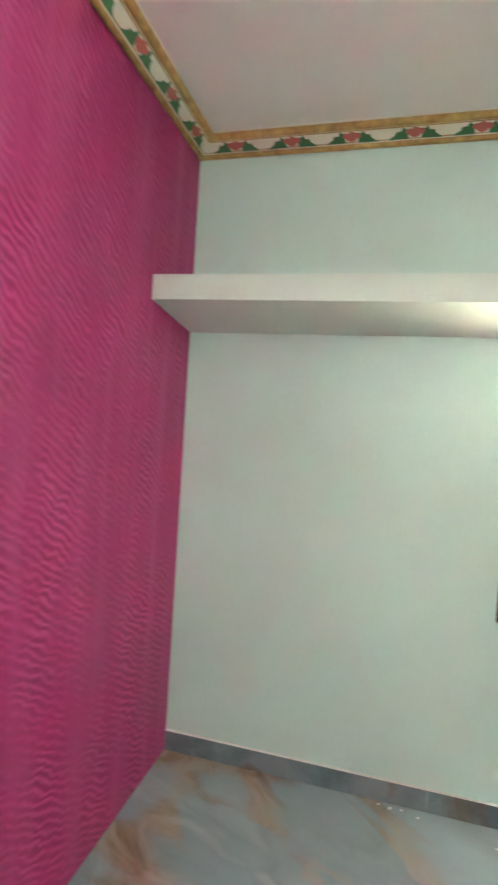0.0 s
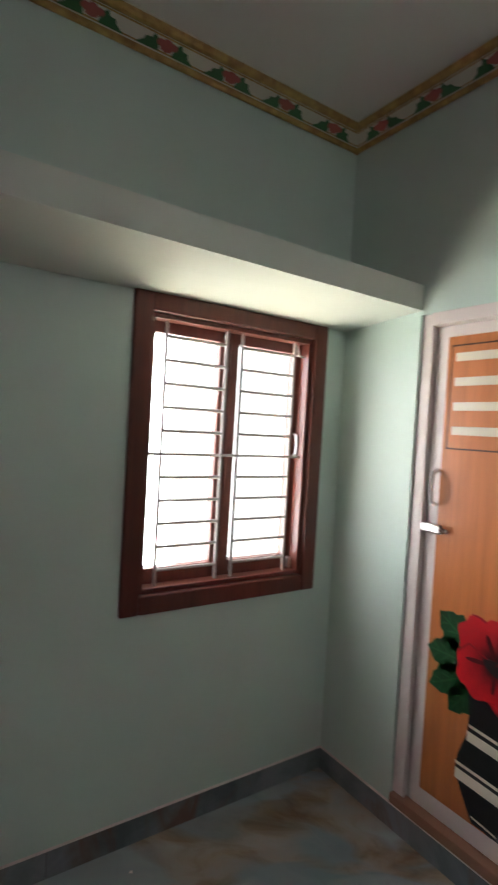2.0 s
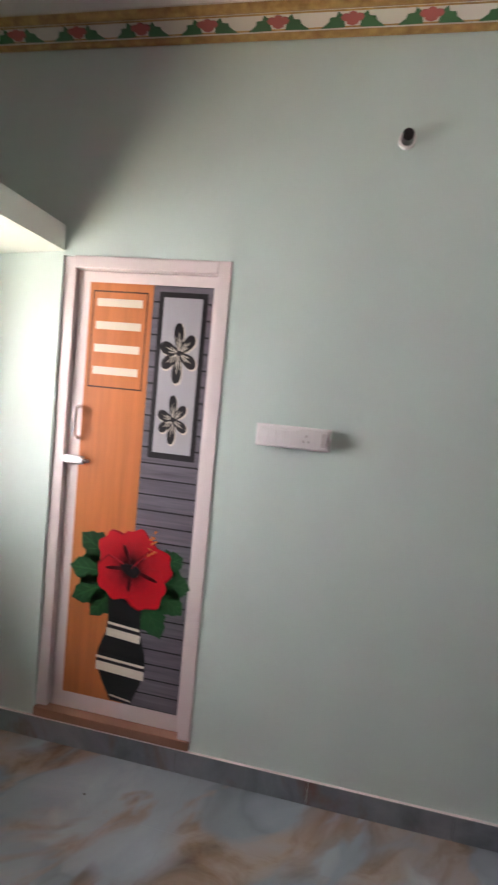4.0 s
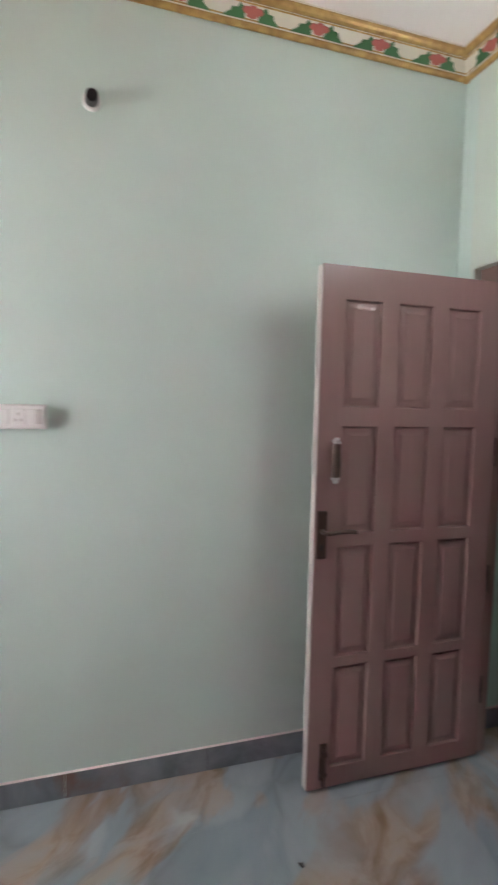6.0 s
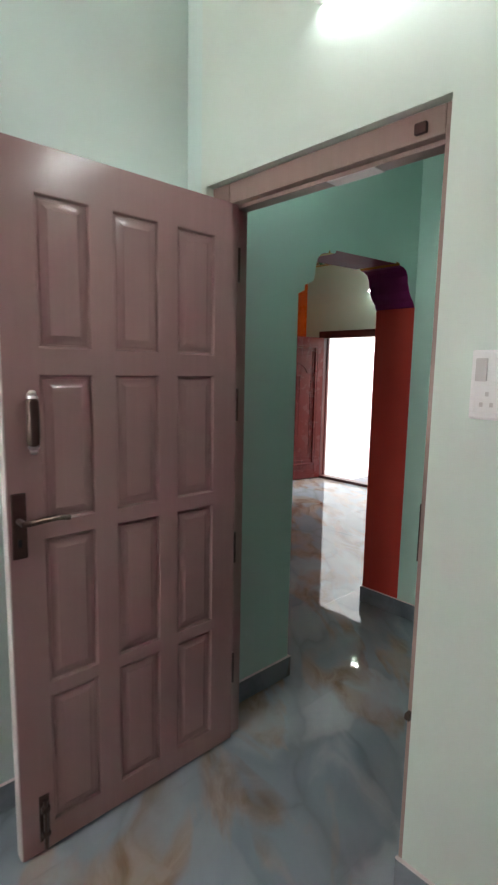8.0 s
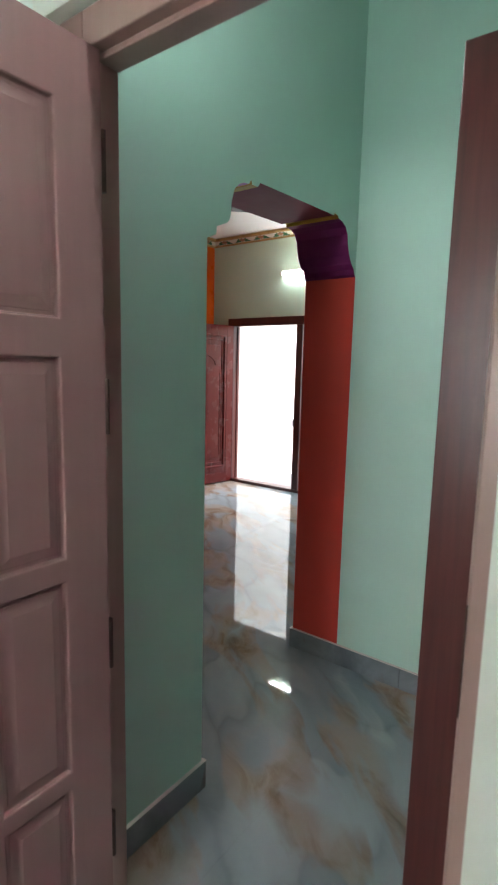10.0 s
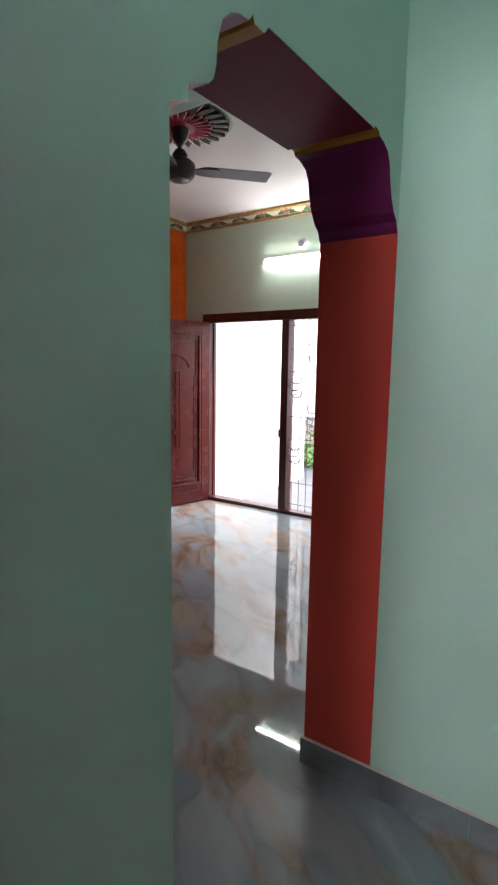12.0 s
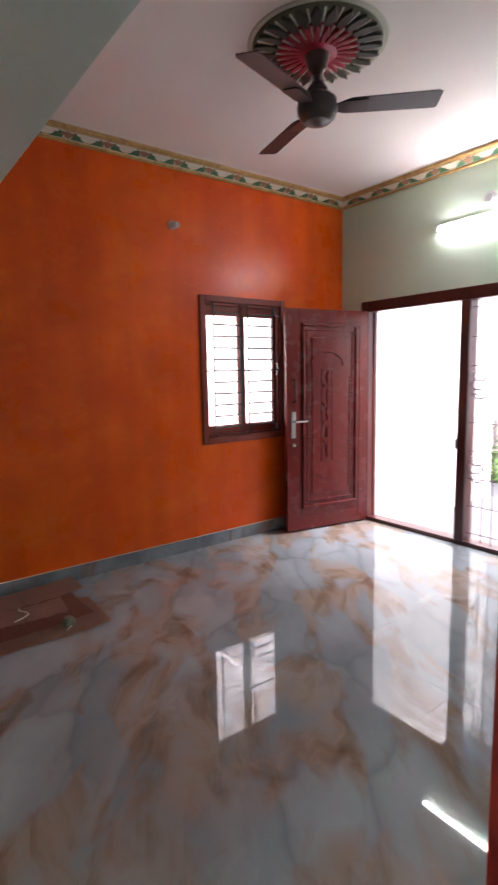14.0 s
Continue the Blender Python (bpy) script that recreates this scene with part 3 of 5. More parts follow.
def window(name, place, u0, u1, z0, z1, label, handle_u, wood, F, back, stiles, rails, handle_z, iron):
    """place(u, w, z): u along the wall, w into the room from its face."""
    corner = place(u0, 0, z0)
    ob = thing(name, corner, label, "window", "", "structure")

    def box(pname, a, b, w0, w1, c, d, m, parent=ob, bevel=0.004, plabel=""):
        p, q = place(a, w0, c), place(b, w1, d)
        lo, hi = [min(s, t) for s, t in zip(p, q)], [max(s, t) for s, t in zip(p, q)]
        return part(pname, bm_box(lo[0], hi[0], lo[1], hi[1], lo[2], hi[2], bevel), m, parent, plabel)

    for pname, a, b, c, d in (("jamb", u0, u0 + F, z0, z1), ("jamb", u1 - F, u1, z0, z1), ("head", u0 + F, u1 - F, z1 - F, z1), ("window_sill", u0 + F, u1 - F, z0, z0 + F)):
        box(pname, a, b, -0.10, 0.018, c, d, wood, bevel=0.008)
    # thin stop beads inside the frame
    for pname, a, b, c, d in (("stop_bead", u0 + F, u0 + F + 0.02, z0 + F, z1 - F), ("stop_bead", u1 - F - 0.02, u1 - F, z0 + F, z1 - F), ("stop_bead", u0 + F + 0.02, u1 - F - 0.02, z1 - F - 0.02, z1 - F), ("stop_bead", u0 + F + 0.02, u1 - F - 0.02, z0 + F, z0 + F + 0.02)):
        box(pname, a, b, 0.055 - back, -0.004, c, d, wood)
    ia, ib, ic, id_ = u0 + F + 0.005, u1 - F - 0.005, z0 + F + 0.004, z1 - F - 0.004
    mid = (ia + ib) / 2
    for a, b, (sl, sr) in ((ia, mid - 0.002, stiles[0]), (mid + 0.002, ib, stiles[1])):
        sash = box("sash", a, a + sl, -back, 0.05 - back, ic, id_, wood, plabel="dark wooden sash")
        box("stile", b - sr, b, -back, 0.05 - back, ic, id_, wood, sash)
        box("rail", a + sl, b - sr, 0.001 - back, 0.049 - back, ic, ic + rails[0], wood, sash)
        box("rail", a + sl, b - sr, 0.001 - back, 0.049 - back, id_ - rails[1], id_, wood, sash)
        pane = box("pane", a + sl - 0.002, b - sr + 0.002, 0.022 - back, 0.026 - back, ic + rails[0] - 0.002, id_ - rails[1] + 0.002, M_GLASS, sash, 0.0, "clear glass pane")
        pane.visible_shadow = False
    # burglar bars
    def rod(a, b, r, pname):
        part(pname, bm_rod(place(*a), place(*b), r, 8), iron, ob)

    w = 0.09 - back
    span = ib - ia
    for f in (0.095, 0.445, 0.545, 0.905):
        rod((ia + span * f, w, z0 + 0.045), (ia + span * f, w, z1 - 0.045), 0.0075, pname="grille_upright")
    rows = 11
    for k in range(rows):
        z = ic + 0.03 + (id_ - ic - 0.06) * (k + 0.5) / rows
        if k == rows // 2:
            rod((ia, w + 0.002, z), (ib, w + 0.002, z), 0.006, pname="grille_rail")
        else:
            rod((ia + span * 0.095, w, z), (ia + span * 0.445, w, z), 0.0068, pname="grille_bar")
            rod((ia + span * 0.545, w, z), (ia + span * 0.905, w, z), 0.0068, pname="grille_bar")
    # pull handle on a sash stile
    g = 0.05 - back
    pts = [place(handle_u, g + d, handle_z + h) for d, h in ((0, -0.05), (0.022, -0.045), (0.03, 0.0), (0.022, 0.045), (0, 0.05))]
    part("handle", bm_path(pts, 0.005), M_STEEL, ob, "steel pull handle")
    box("latch", handle_u - 0.01, handle_u + 0.01, g, g + 0.03, z0 + F + 0.02, z0 + F + 0.07, M_STEEL, plabel="steel tower bolt")
    stay = [place(handle_u - 0.02, g + 0.02, z1 - F - 0.02), place(handle_u - 0.02, g + 0.03, z1 - F - 0.075), place(handle_u + 0.045, g + 0.04, z1 - F - 0.085)]
    part("stay", bm_path(stay, 0.005), M_STEEL, ob, "bent steel window stay")
    return ob


window("window_1", lambda u, w, z: (XN + w, u, z), -1.07, -0.123, 0.900, 2.136, "red-brown wooden bedroom window with white burglar bars", -0.225, M_WINWOOD, 0.075, 0.125, ((0.014, 0.048), (0.042, 0.046)), (0.074, 0.058), 1.575, M_GRILLE)
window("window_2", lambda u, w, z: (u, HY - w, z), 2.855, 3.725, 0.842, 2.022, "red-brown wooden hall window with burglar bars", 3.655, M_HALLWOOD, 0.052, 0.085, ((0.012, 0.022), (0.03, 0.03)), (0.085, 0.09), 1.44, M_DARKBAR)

# ---- washroom door with printed picture ----


M_LEAFPALE = mat("pale green vein print", (0.022, 0.10, 0.032), 0.4)
M_PETALMID = mat("darker red vein print", (0.30, 0.004, 0.010), 0.4)
# the printed bloom deepens to crimson at its throat and has faint veins
_n = Nodes(M_PETALRED)
_far = _n.add("ShaderNodeVectorMath")
_far.operation = "DISTANCE"
_n.link(_n.place(), _far.inputs[0])
_far.inputs[1].default_value = (-2.542, 0.032, 0.835)
_sum = _n.add("ShaderNodeMath")
_sum.operation = "MULTIPLY_ADD"
_sum.inputs[1].default_value = 0.06
_n.link(_n.noise(_n.place(), 22, 4), _sum.inputs[0])
_n.link(_far.outputs["Value"], _sum.inputs[2])
_n.color(_n.ramp(_sum.outputs[0], [(0.06, (0.03, 0.001, 0.002)), (0.105, (0.30, 0.004, 0.010)), (0.15, (0.50, 0.006, 0.014)), (0.24, (0.58, 0.012, 0.022))]))
M_STAMEN = mat("orange yellow stamen print", (0.55, 0.18, 0.04), 0.4)


def washroom_door():
    ob = thing("washroom_door", (-2.574, 0.03, 0.1), "closed plastic washroom door printed with a red hibiscus in a vase", "door", "", "structure")
    x0, x1, z0, z1 = -2.945, -2.203, 0.10, 2.145
    F = 0.055
    for pname, a, b, c, d in (("jamb", x0, x0 + F, z0 + 0.045, z1), ("jamb", x1 - F, x1, z0 + 0.045, z1), ("head", x0 + F, x1 - F, z1 - 0.05, z1)):
        part(pname, bm_box(a, b, 0.012 if pname == "jamb" and a == x0 else -0.006, 0.10, c, d, 0.004), M_PVC, ob)
    part("threshold", bm_box(x0 + 0.002, x1 - 0.002, -0.011, 0.10, 0.1035, 0.1445, 0.004), M_SILL, ob, "terracotta threshold stone")
    lx0, lx1, lz0, lz1 = x0 + F + 0.004, x1 - F - 0.004, 0.146, z1 - 0.053
    Y = 0.036                      # room face of the leaf
    leaf = part("leaf", bm_box(lx0, lx1, Y, Y + 0.03, lz0, lz1, 0.003), M_PVC, ob, "pinkish white leaf border")
    u0, u1, v0, v1 = -2.829, -2.281, 0.222, 2.046
    W, H = u1 - u0, v1 - v0

    def X(u):
        return u0 + u * W

    def Z(v):
        return v1 - v * H

    def sheet(pname, pts, m, lift, label="", smooth=False):
        part(pname, bm_prism([(X(u), Z(v)) for u, v in pts], "y", Y - lift, Y + 0.001), m, leaf, label, smooth)

    def rect(pname, a, b, c, d, m, lift, label=""):
        sheet(pname, [(a, c), (b, c), (b, d), (a, d)], m, lift, label)

    rect("print_wood", 0, 0.528, 0, 1, M_PRINTWOOD, 0.0016, "orange wood-grain print")
    rows = 27
    rect("print_gap", 0.528, 1.0, 0, 1, M_BLACK, 0.0010)
    for k in range(rows):
        rect("plank", 0.530, 1.0, (k + 0.05) / rows, (k + 0.95) / rows, M_PLANK, 0.0018)
    # louvre picture
    for a, b, c, d in ((0.03, 0.489, 0.018, 0.0215), (0.03, 0.489, 0.240, 0.2435), (0.03, 0.04, 0.018, 0.243), (0.479, 0.489, 0.018, 0.243)):
        rect("louvre_line", a, b, c, d, M_LINE, 0.0022)
    for v in (0.036, 0.089, 0.142, 0.194):
        rect("louvre", 0.068, 0.445, v, v + 0.018, M_IVORY, 0.0028)
    # framed flowers
    rect("picture_frame", 0.580, 0.962, 0.014, 0.394, M_BLACK, 0.003)
    rect("picture_ground", 0.618, 0.925, 0.026, 0.380, M_SILVER, 0.004)
    asp = W / H

    def petal(cx, cy, ang, length, width, m, lift, pname="petal", sharp=1.0, squeeze=1.0):
        c, s = math.cos(ang), math.sin(ang)
        pts = []
        for k in range(14):
            q = 2 * math.pi * k / 14
            px = length * (0.5 - 0.5 * math.cos(q))
            py = width * math.sin(q) * (0.45 + 0.55 * (px / length)) ** sharp
            pts.append((cx + squeeze * (c * px - s * py), cy + (s * px + c * py) * asp))
        sheet(pname, pts, m, lift)

    for cx, cy, size in ((0.770, 0.150, 0.185), (0.765, 0.302, 0.152)):
        for k, a in enumerate((-1.66, -0.72, 0.50, 1.62, 2.55, 3.42)):
            long = size * (1.25 if k in (0, 3) else 1.06)
            petal(cx + 0.006, cy + 0.0022, a, long * 1.03, size * 0.36, M_IVORY, 0.0046, "petal_rim", squeeze=0.8)
            petal(cx, cy, a, long, size * 0.345, M_BLACK, 0.0050 + 0.0001 * k, squeeze=0.8)
            for d, f in ((-0.22, 0.55), (0.02, 0.70), (0.20, 0.5)):
                petal(cx, cy, a + d, long * f, size * 0.022, M_IVORY, 0.0058, "petal_highlight", squeeze=0.8)
        petal(cx - 0.025, cy, 0, 0.05, 0.028, M_BLACK, 0.0062, "flower_centre")
    # leaves, vase and hibiscus
    def leaf_print(cx, cy, a, l, w):
        """A toothed leaf with a pale midrib and side veins."""
        c, q = math.cos(a), math.sin(a)
        pts = []
        for k in range(22):
            t = k / 11 if k <= 11 else 2 - k / 11
            side = 1 if k <= 11 else -1
            y = side * w * math.sin(math.pi * min(1, t * 0.96 + 0.02)) * (1.12 if k % 2 else 0.88)
            pts.append((cx + c * l * t - q * y, cy + (q * l * t + c * y) * asp))
        sheet("leaf_print", pts, M_LEAF, 0.0026)
        petal(cx, cy, a, l * 0.95, w * 0.07, M_LEAFPALE, 0.0030, "leaf_vein")
        for t in (0.3, 0.5, 0.7):
            for d in (0.7, -0.7):
                petal(cx + c * l * t, cy + q * l * t * asp, a + d, w * 0.75, w * 0.05, M_LEAFPALE, 0.0030, "leaf_vein")

    for cx, cy, a, l, w in ((0.40, 0.650, 3.70, 0.40, 0.13), (0.36, 0.672, 3.15, 0.38, 0.13), (0.38, 0.688, 2.62, 0.42, 0.12), (0.40, 0.70, 2.2, 0.36, 0.10), (0.70, 0.650, -0.55, 0.27, 0.11), (0.71, 0.675, 0.05, 0.30, 0.12),
                            (0.70, 0.69, 0.6, 0.32, 0.11), (0.60, 0.715, 1.0, 0.38, 0.12), (0.54, 0.715, 1.45, 0.28, 0.09)):
        leaf_print(cx + 0.01, cy + 0.010, a, l, w)
    vase = [(0.335, 0.735), (0.645, 0.735), (0.63, 0.785), (0.645, 0.825), (0.69, 0.87), (0.705, 0.905), (0.665, 0.95), (0.60, 0.997), (0.425, 0.997), (0.34, 0.95), (0.275, 0.91), (0.29, 0.875), (0.35, 0.825), (0.36, 0.785)]
    sheet("vase_print", vase, M_BLACK, 0.0034, "black vase print with white bands")
    for c, h, a, b in ((0.805, 0.006, 0.361, 0.632), (0.820, 0.020, 0.352, 0.642), (0.893, 0.006, 0.279, 0.697), (0.907, 0.022, 0.282, 0.696), (0.985, 0.004, 0.42, 0.60)):
        sheet("vase_band", [(a, c - 0.003), (b, c + 0.004), (b, c + h + 0.004), (a, c + h - 0.003)], M_IVORY, 0.0042)
    FCX, FCY = 0.524, 0.664

    def ruffled(a, l, w, m, lift, pname):
        """A broad petal with a wavy rim."""
        c, q = math.cos(a), math.sin(a)
        pts = [(0.0, 0.0)]
        for k in range(19):
            ang = math.pi * (k / 18 - 0.5)
            wave = 1 + 0.045 * math.sin(k * 1.3 + a * 3) + 0.02 * math.sin(k * 3.1)
            pts.append((l * (0.35 + 0.65 * math.cos(ang)) * wave, w * math.sin(ang) * wave))
        sheet(pname, [(FCX + c * x - q * y, FCY + (q * x + c * y) * asp) for x, y in pts], m, lift)

    for k, (a, l, w) in enumerate(((-2.40, 0.34, 0.17), (-1.40, 0.32, 0.16), (-0.25, 0.34, 0.18), (0.85, 0.36, 0.19), (2.45, 0.31, 0.19))):
        ruffled(a + 0.06, l * 1.0, w * 1.05, M_PETALMID, 0.0044 + 0.0005 * k, "petal_shadow")
        ruffled(a, l, w, M_PETALRED, 0.0046 + 0.0005 * k, "hibiscus_petal")
    for a, l in ((-1.95, 0.20), (-0.85, 0.17), (0.32, 0.24), (1.62, 0.19), (3.05, 0.22)):
        petal(FCX, FCY, a, l, 0.020, M_PETALDARK, 0.0072, "petal_fold")
    petal(FCX - 0.09, FCY - 0.004, 0.3, 0.17, 0.065, M_BLACK, 0.0073, "flower_eye")
    petal(FCX, FCY, -0.85, 0.26, 0.012, M_PETALMID, 0.0074, "stamen_stalk")
    for k in range(9):
        petal(FCX + 0.13 + 0.02 * (k % 3), FCY - 0.035 - 0.007 * k, -1.0 + 0.5 * (k % 4), 0.03, 0.011, M_STAMEN, 0.0078, "stamen")
    # pull handle and slide latch
    hx = -2.842
    pts = [(hx, Y - d, z) for d, z in ((0, 1.375), (0.03, 1.385), (0.036, 1.445), (0.03, 1.505), (0, 1.515))]
    part("pull_handle", bm_path(pts, 0.009, 8), M_STEEL, ob, "steel pull handle")
    part("latch", bm_box(-2.895, -2.800, Y - 0.022, Y - 0.004, 1.262, 1.297, 0.006), M_STEEL, ob, "steel slide latch")
    part("latch_bolt", bm_rod((-2.955, Y - 0.014, 1.279), (-2.775, Y - 0.014, 1.279), 0.008), M_STEEL, ob)
    part("latch_knob", bm_rod((-2.79, Y - 0.03, 1.279), (-2.79, Y - 0.01, 1.279), 0.009), M_BRONZE, ob)


washroom_door()
solid("washroom_wall", bm_box(-3.2, -2.0, 0.30, 0.35, 0, 2.4), M_MINT, "plain wall closing the washroom", "wall")

# ---- bedroom doorway and its panelled door ----


def bedroom_frame():
    ob = thing("door_frame", (0.05, -0.578, 0), "mauve brown painted wooden door frame", "door frame", "", "structure")
    y0, y1, z1 = -1.044, -0.118, 2.143
    F = 0.072
    # rebated members: a wide back and a narrower front leaving room for the leaf
    for pname, a, b, c, d in (("jamb", y0, y0 + 0.026, 0, z1), ("jamb", y1 - 0.092, y1, 0, z1), ("head", y0 + 0.026, y1 - 0.092, z1 - F, z1)):
        part(pname, bm_box(0.028, 0.112, a, b, c, d, 0.004), M_FRAME, ob)
    for pname, a, b, c, d in (("stop", y0 + 0.026, y0 + 0.034, 0, z1 - F), ("stop", y1 - 0.104, y1 - 0.092, 0, z1 - F), ("stop", y0 + 0.034, y1 - 0.104, z1 - F - 0.014, z1 - F)):
        part(pname, bm_box(0.055, 0.108, a, b, c, d, 0.003), M_FRAME, ob)
    part("strike_plate", bm_box(0.030, 0.055, y0 + 0.026, y0 + 0.029, 0.98, 1.14), M_BRONZE, ob, "dark bronze strike plate")
    # thin pale strip on part of the head's underside
    part("pale_strip", bm_box(0.057, 0.106, -0.80, -0.63, z1 - F - 0.0165, z1 - F - 0.0138), M_PVC, ob, "pale strip under the frame head")
    part("bolt_keeper", bm_box(0.016, 0.030, -0.972, -0.938, 2.085, 2.113, 0.004), M_BRONZE, ob, "dark bronze bolt keeper")
    part("door_stop", bm_box(0.006, 0.031, -1.037, -1.020, 0.522, 0.542, 0.004), M_BRONZE, ob, "small dark latch stub")
    for z in (0.25, 0.75, 1.3, 1.8):
        hinge = part("hinge", bm_box(0.044, 0.052, -0.244, -0.2105, z, z + 0.12, 0.001), M_BRONZE, ob, "dark butt hinge")
        part("knuckle", bm_rod((0.047, -0.245, z), (0.047, -0.245, z + 0.12), 0.006, 10), M_BRONZE, hinge)


def bedroom_door():
    ob = thing("panelled_door", (-0.38, -0.23, 0.0), "mauve brown twelve-panel wooden door standing open", "door", "", "structure")
    x0, x1, z0, z1 = -0.784, 0.040, 0.012, 2.064
    yb, yf = -0.212, -0.249
    part("body", bm_box(x0 + 0.004, x1, yf + 0.012, yb, z0, z1, 0.002), M_DOOR, ob)
    part("edge", bm_box(x0, x0 + 0.0038, yf + 0.002, yb, z0 + 0.002, z1 - 0.002), M_EDGE, ob, "pale unpainted closing edge")
    cols = [(-0.684, -0.522), (-0.453, -0.291), (-0.224, -0.062)]
    rows = [(1.535, 1.945), (1.043, 1.468), (0.548, 1.0), (0.09, 0.513)]
    face = bmesh.new()
    us = [x0 + 0.0042, *[v for c in cols for v in c], x1]
    zs = [z0, *[v for r in reversed(rows) for v in r], z1]
    for i in range(len(us) - 1):
        for j in range(len(zs) - 1):
            if i % 2 and j % 2:
                continue
            face.faces.new([face.verts.new(p) for p in ((us[i], yf, zs[j]), (us[i + 1], yf, zs[j]), (us[i + 1], yf, zs[j + 1]), (us[i], yf, zs[j + 1]))])
    rim = [(us[0], z0), (us[-1], z0), (us[-1], z1), (us[0], z1)]
    for (a, c), (b, d) in zip(rim, rim[1:] + rim[:1]):
        face.faces.new([face.verts.new(p) for p in ((a, yf, c), (b, yf, d), (b, yf + 0.0125, d), (a, yf + 0.0125, c))])
    bmesh.ops.remove_doubles(face, verts=face.verts[:], dist=1e-5)
    bmesh.ops.recalc_face_normals(face, faces=face.faces[:])
    part("framing", face, M_DOOR, ob, smooth=False)
    for a, b in cols:
        for lo, hi in rows:
            bm = bmesh.new()
            loops = []
            for g, d in ((0.0, 0.0), (0.0025, 0.0006), (0.005, 0.0028), (0.0065, 0.010), (0.009, 0.0125), (0.015, 0.0128), (0.017, 0.0105), (0.022, 0.0095), (0.036, 0.0035), (0.0385, 0.0022), (0.042, 0.002)):
                y = yf + d
                loops.append([bm.verts.new(p) for p in ((a + g, y, lo + g), (b - g, y, lo + g), (b - g, y, hi - g), (a + g, y, hi - g))])
            for one, two in zip(loops, loops[1:]):
                for k in range(4):
                    bm.faces.new((one[k], one[(k + 1) % 4], two[(k + 1) % 4], two[k]))
            bm.faces.new(loops[-1])
            bmesh.ops.recalc_face_normals(bm, faces=bm.faces[:])
            part("panel", bm, M_DOOR, ob)
    lock = part("lock_plate", bm_box(-0.775, -0.733, yf - 0.008, yf, 0.955, 1.142, 0.004), M_BRONZE, ob, "dark bronze lock plate")
    part("lever", bm_path([(-0.756, yf - 0.006, 1.065), (-0.756, yf - 0.05, 1.065), (-0.742, yf - 0.055, 1.066), (-0.70, yf - 0.054, 1.069), (-0.66, yf - 0.053, 1.070), (-0.63, yf - 0.05, 1.064)], 0.0085, 10), M_BRONZE, lock, "bronze lever handle")
    part("keyhole", bm_box(-0.760, -0.750, yf - 0.0095, yf - 0.007, 0.99, 1.012), M_BLACK, lock)
    hx, hy = -0.714, yf - 0.026
    grip = part("pull_grip", bm_lathe([(0.009, 0.0), (0.0165, 0.006), (0.0175, 0.05), (0.0175, 0.09), (0.0165, 0.124), (0.009, 0.13)], (hx, hy, 1.272), 20), M_BRONZE, ob, "brown barrel pull handle")
    for z, s in ((1.272, -1), (1.402, 1)):
        part("grip_cap", bm_lathe([(0.0155, 0.0), (0.0145, s * 0.006), (0.009, s * 0.010), (0.011, s * 0.016), (0.006, s * 0.022)], (hx, hy, z), 20), M_STEEL, grip, "bright steel end cap")
        part("grip_post", bm_rod((hx, hy, z + s * 0.008), (hx, yf, z + s * 0.008), 0.006, 10), M_STEEL, grip)
    bolt = part("tower_bolt", bm_box(-0.73, -0.70, yf - 0.006, yf, 0.05, 0.20, 0.002), M_BRONZE, ob, "dark tower bolt")
    part("bolt_rod", bm_rod((-0.715, yf - 0.014, 0.03), (-0.715, yf - 0.014, 0.19), 0.007), M_BRONZE, bolt)
    part("bolt_loop", bm_box(-0.728, -0.702, yf - 0.022, yf - 0.004, 0.15, 0.17, 0.004), M_BRONZE, bolt)
    part("bolt_loop", bm_box(-0.728, -0.702, yf - 0.022, yf - 0.004, 0.07, 0.085, 0.004), M_BRONZE, bolt)


bedroom_frame()
bedroom_door()

# dark door standing open in the passage
_ob = thing("passage_door", (0.42, -1.2, 0), "dark brown wooden door standing open in the passage", "door", "", "structure")
part("leaf", bm_box(0.44, 0.475, PW + 0.002, -0.832, 0.012, 2.08, 0.003), M_TEAKDARK, _ob)
for _z in (0.25, 0.85, 1.45):
    part("panel", bm_box(0.434, 0.442, PW + 0.14, -0.95, _z, _z + 0.48, 0.003), M_TEAKDARK, _ob)

# ---- switchboards, hooks and tube lights ----


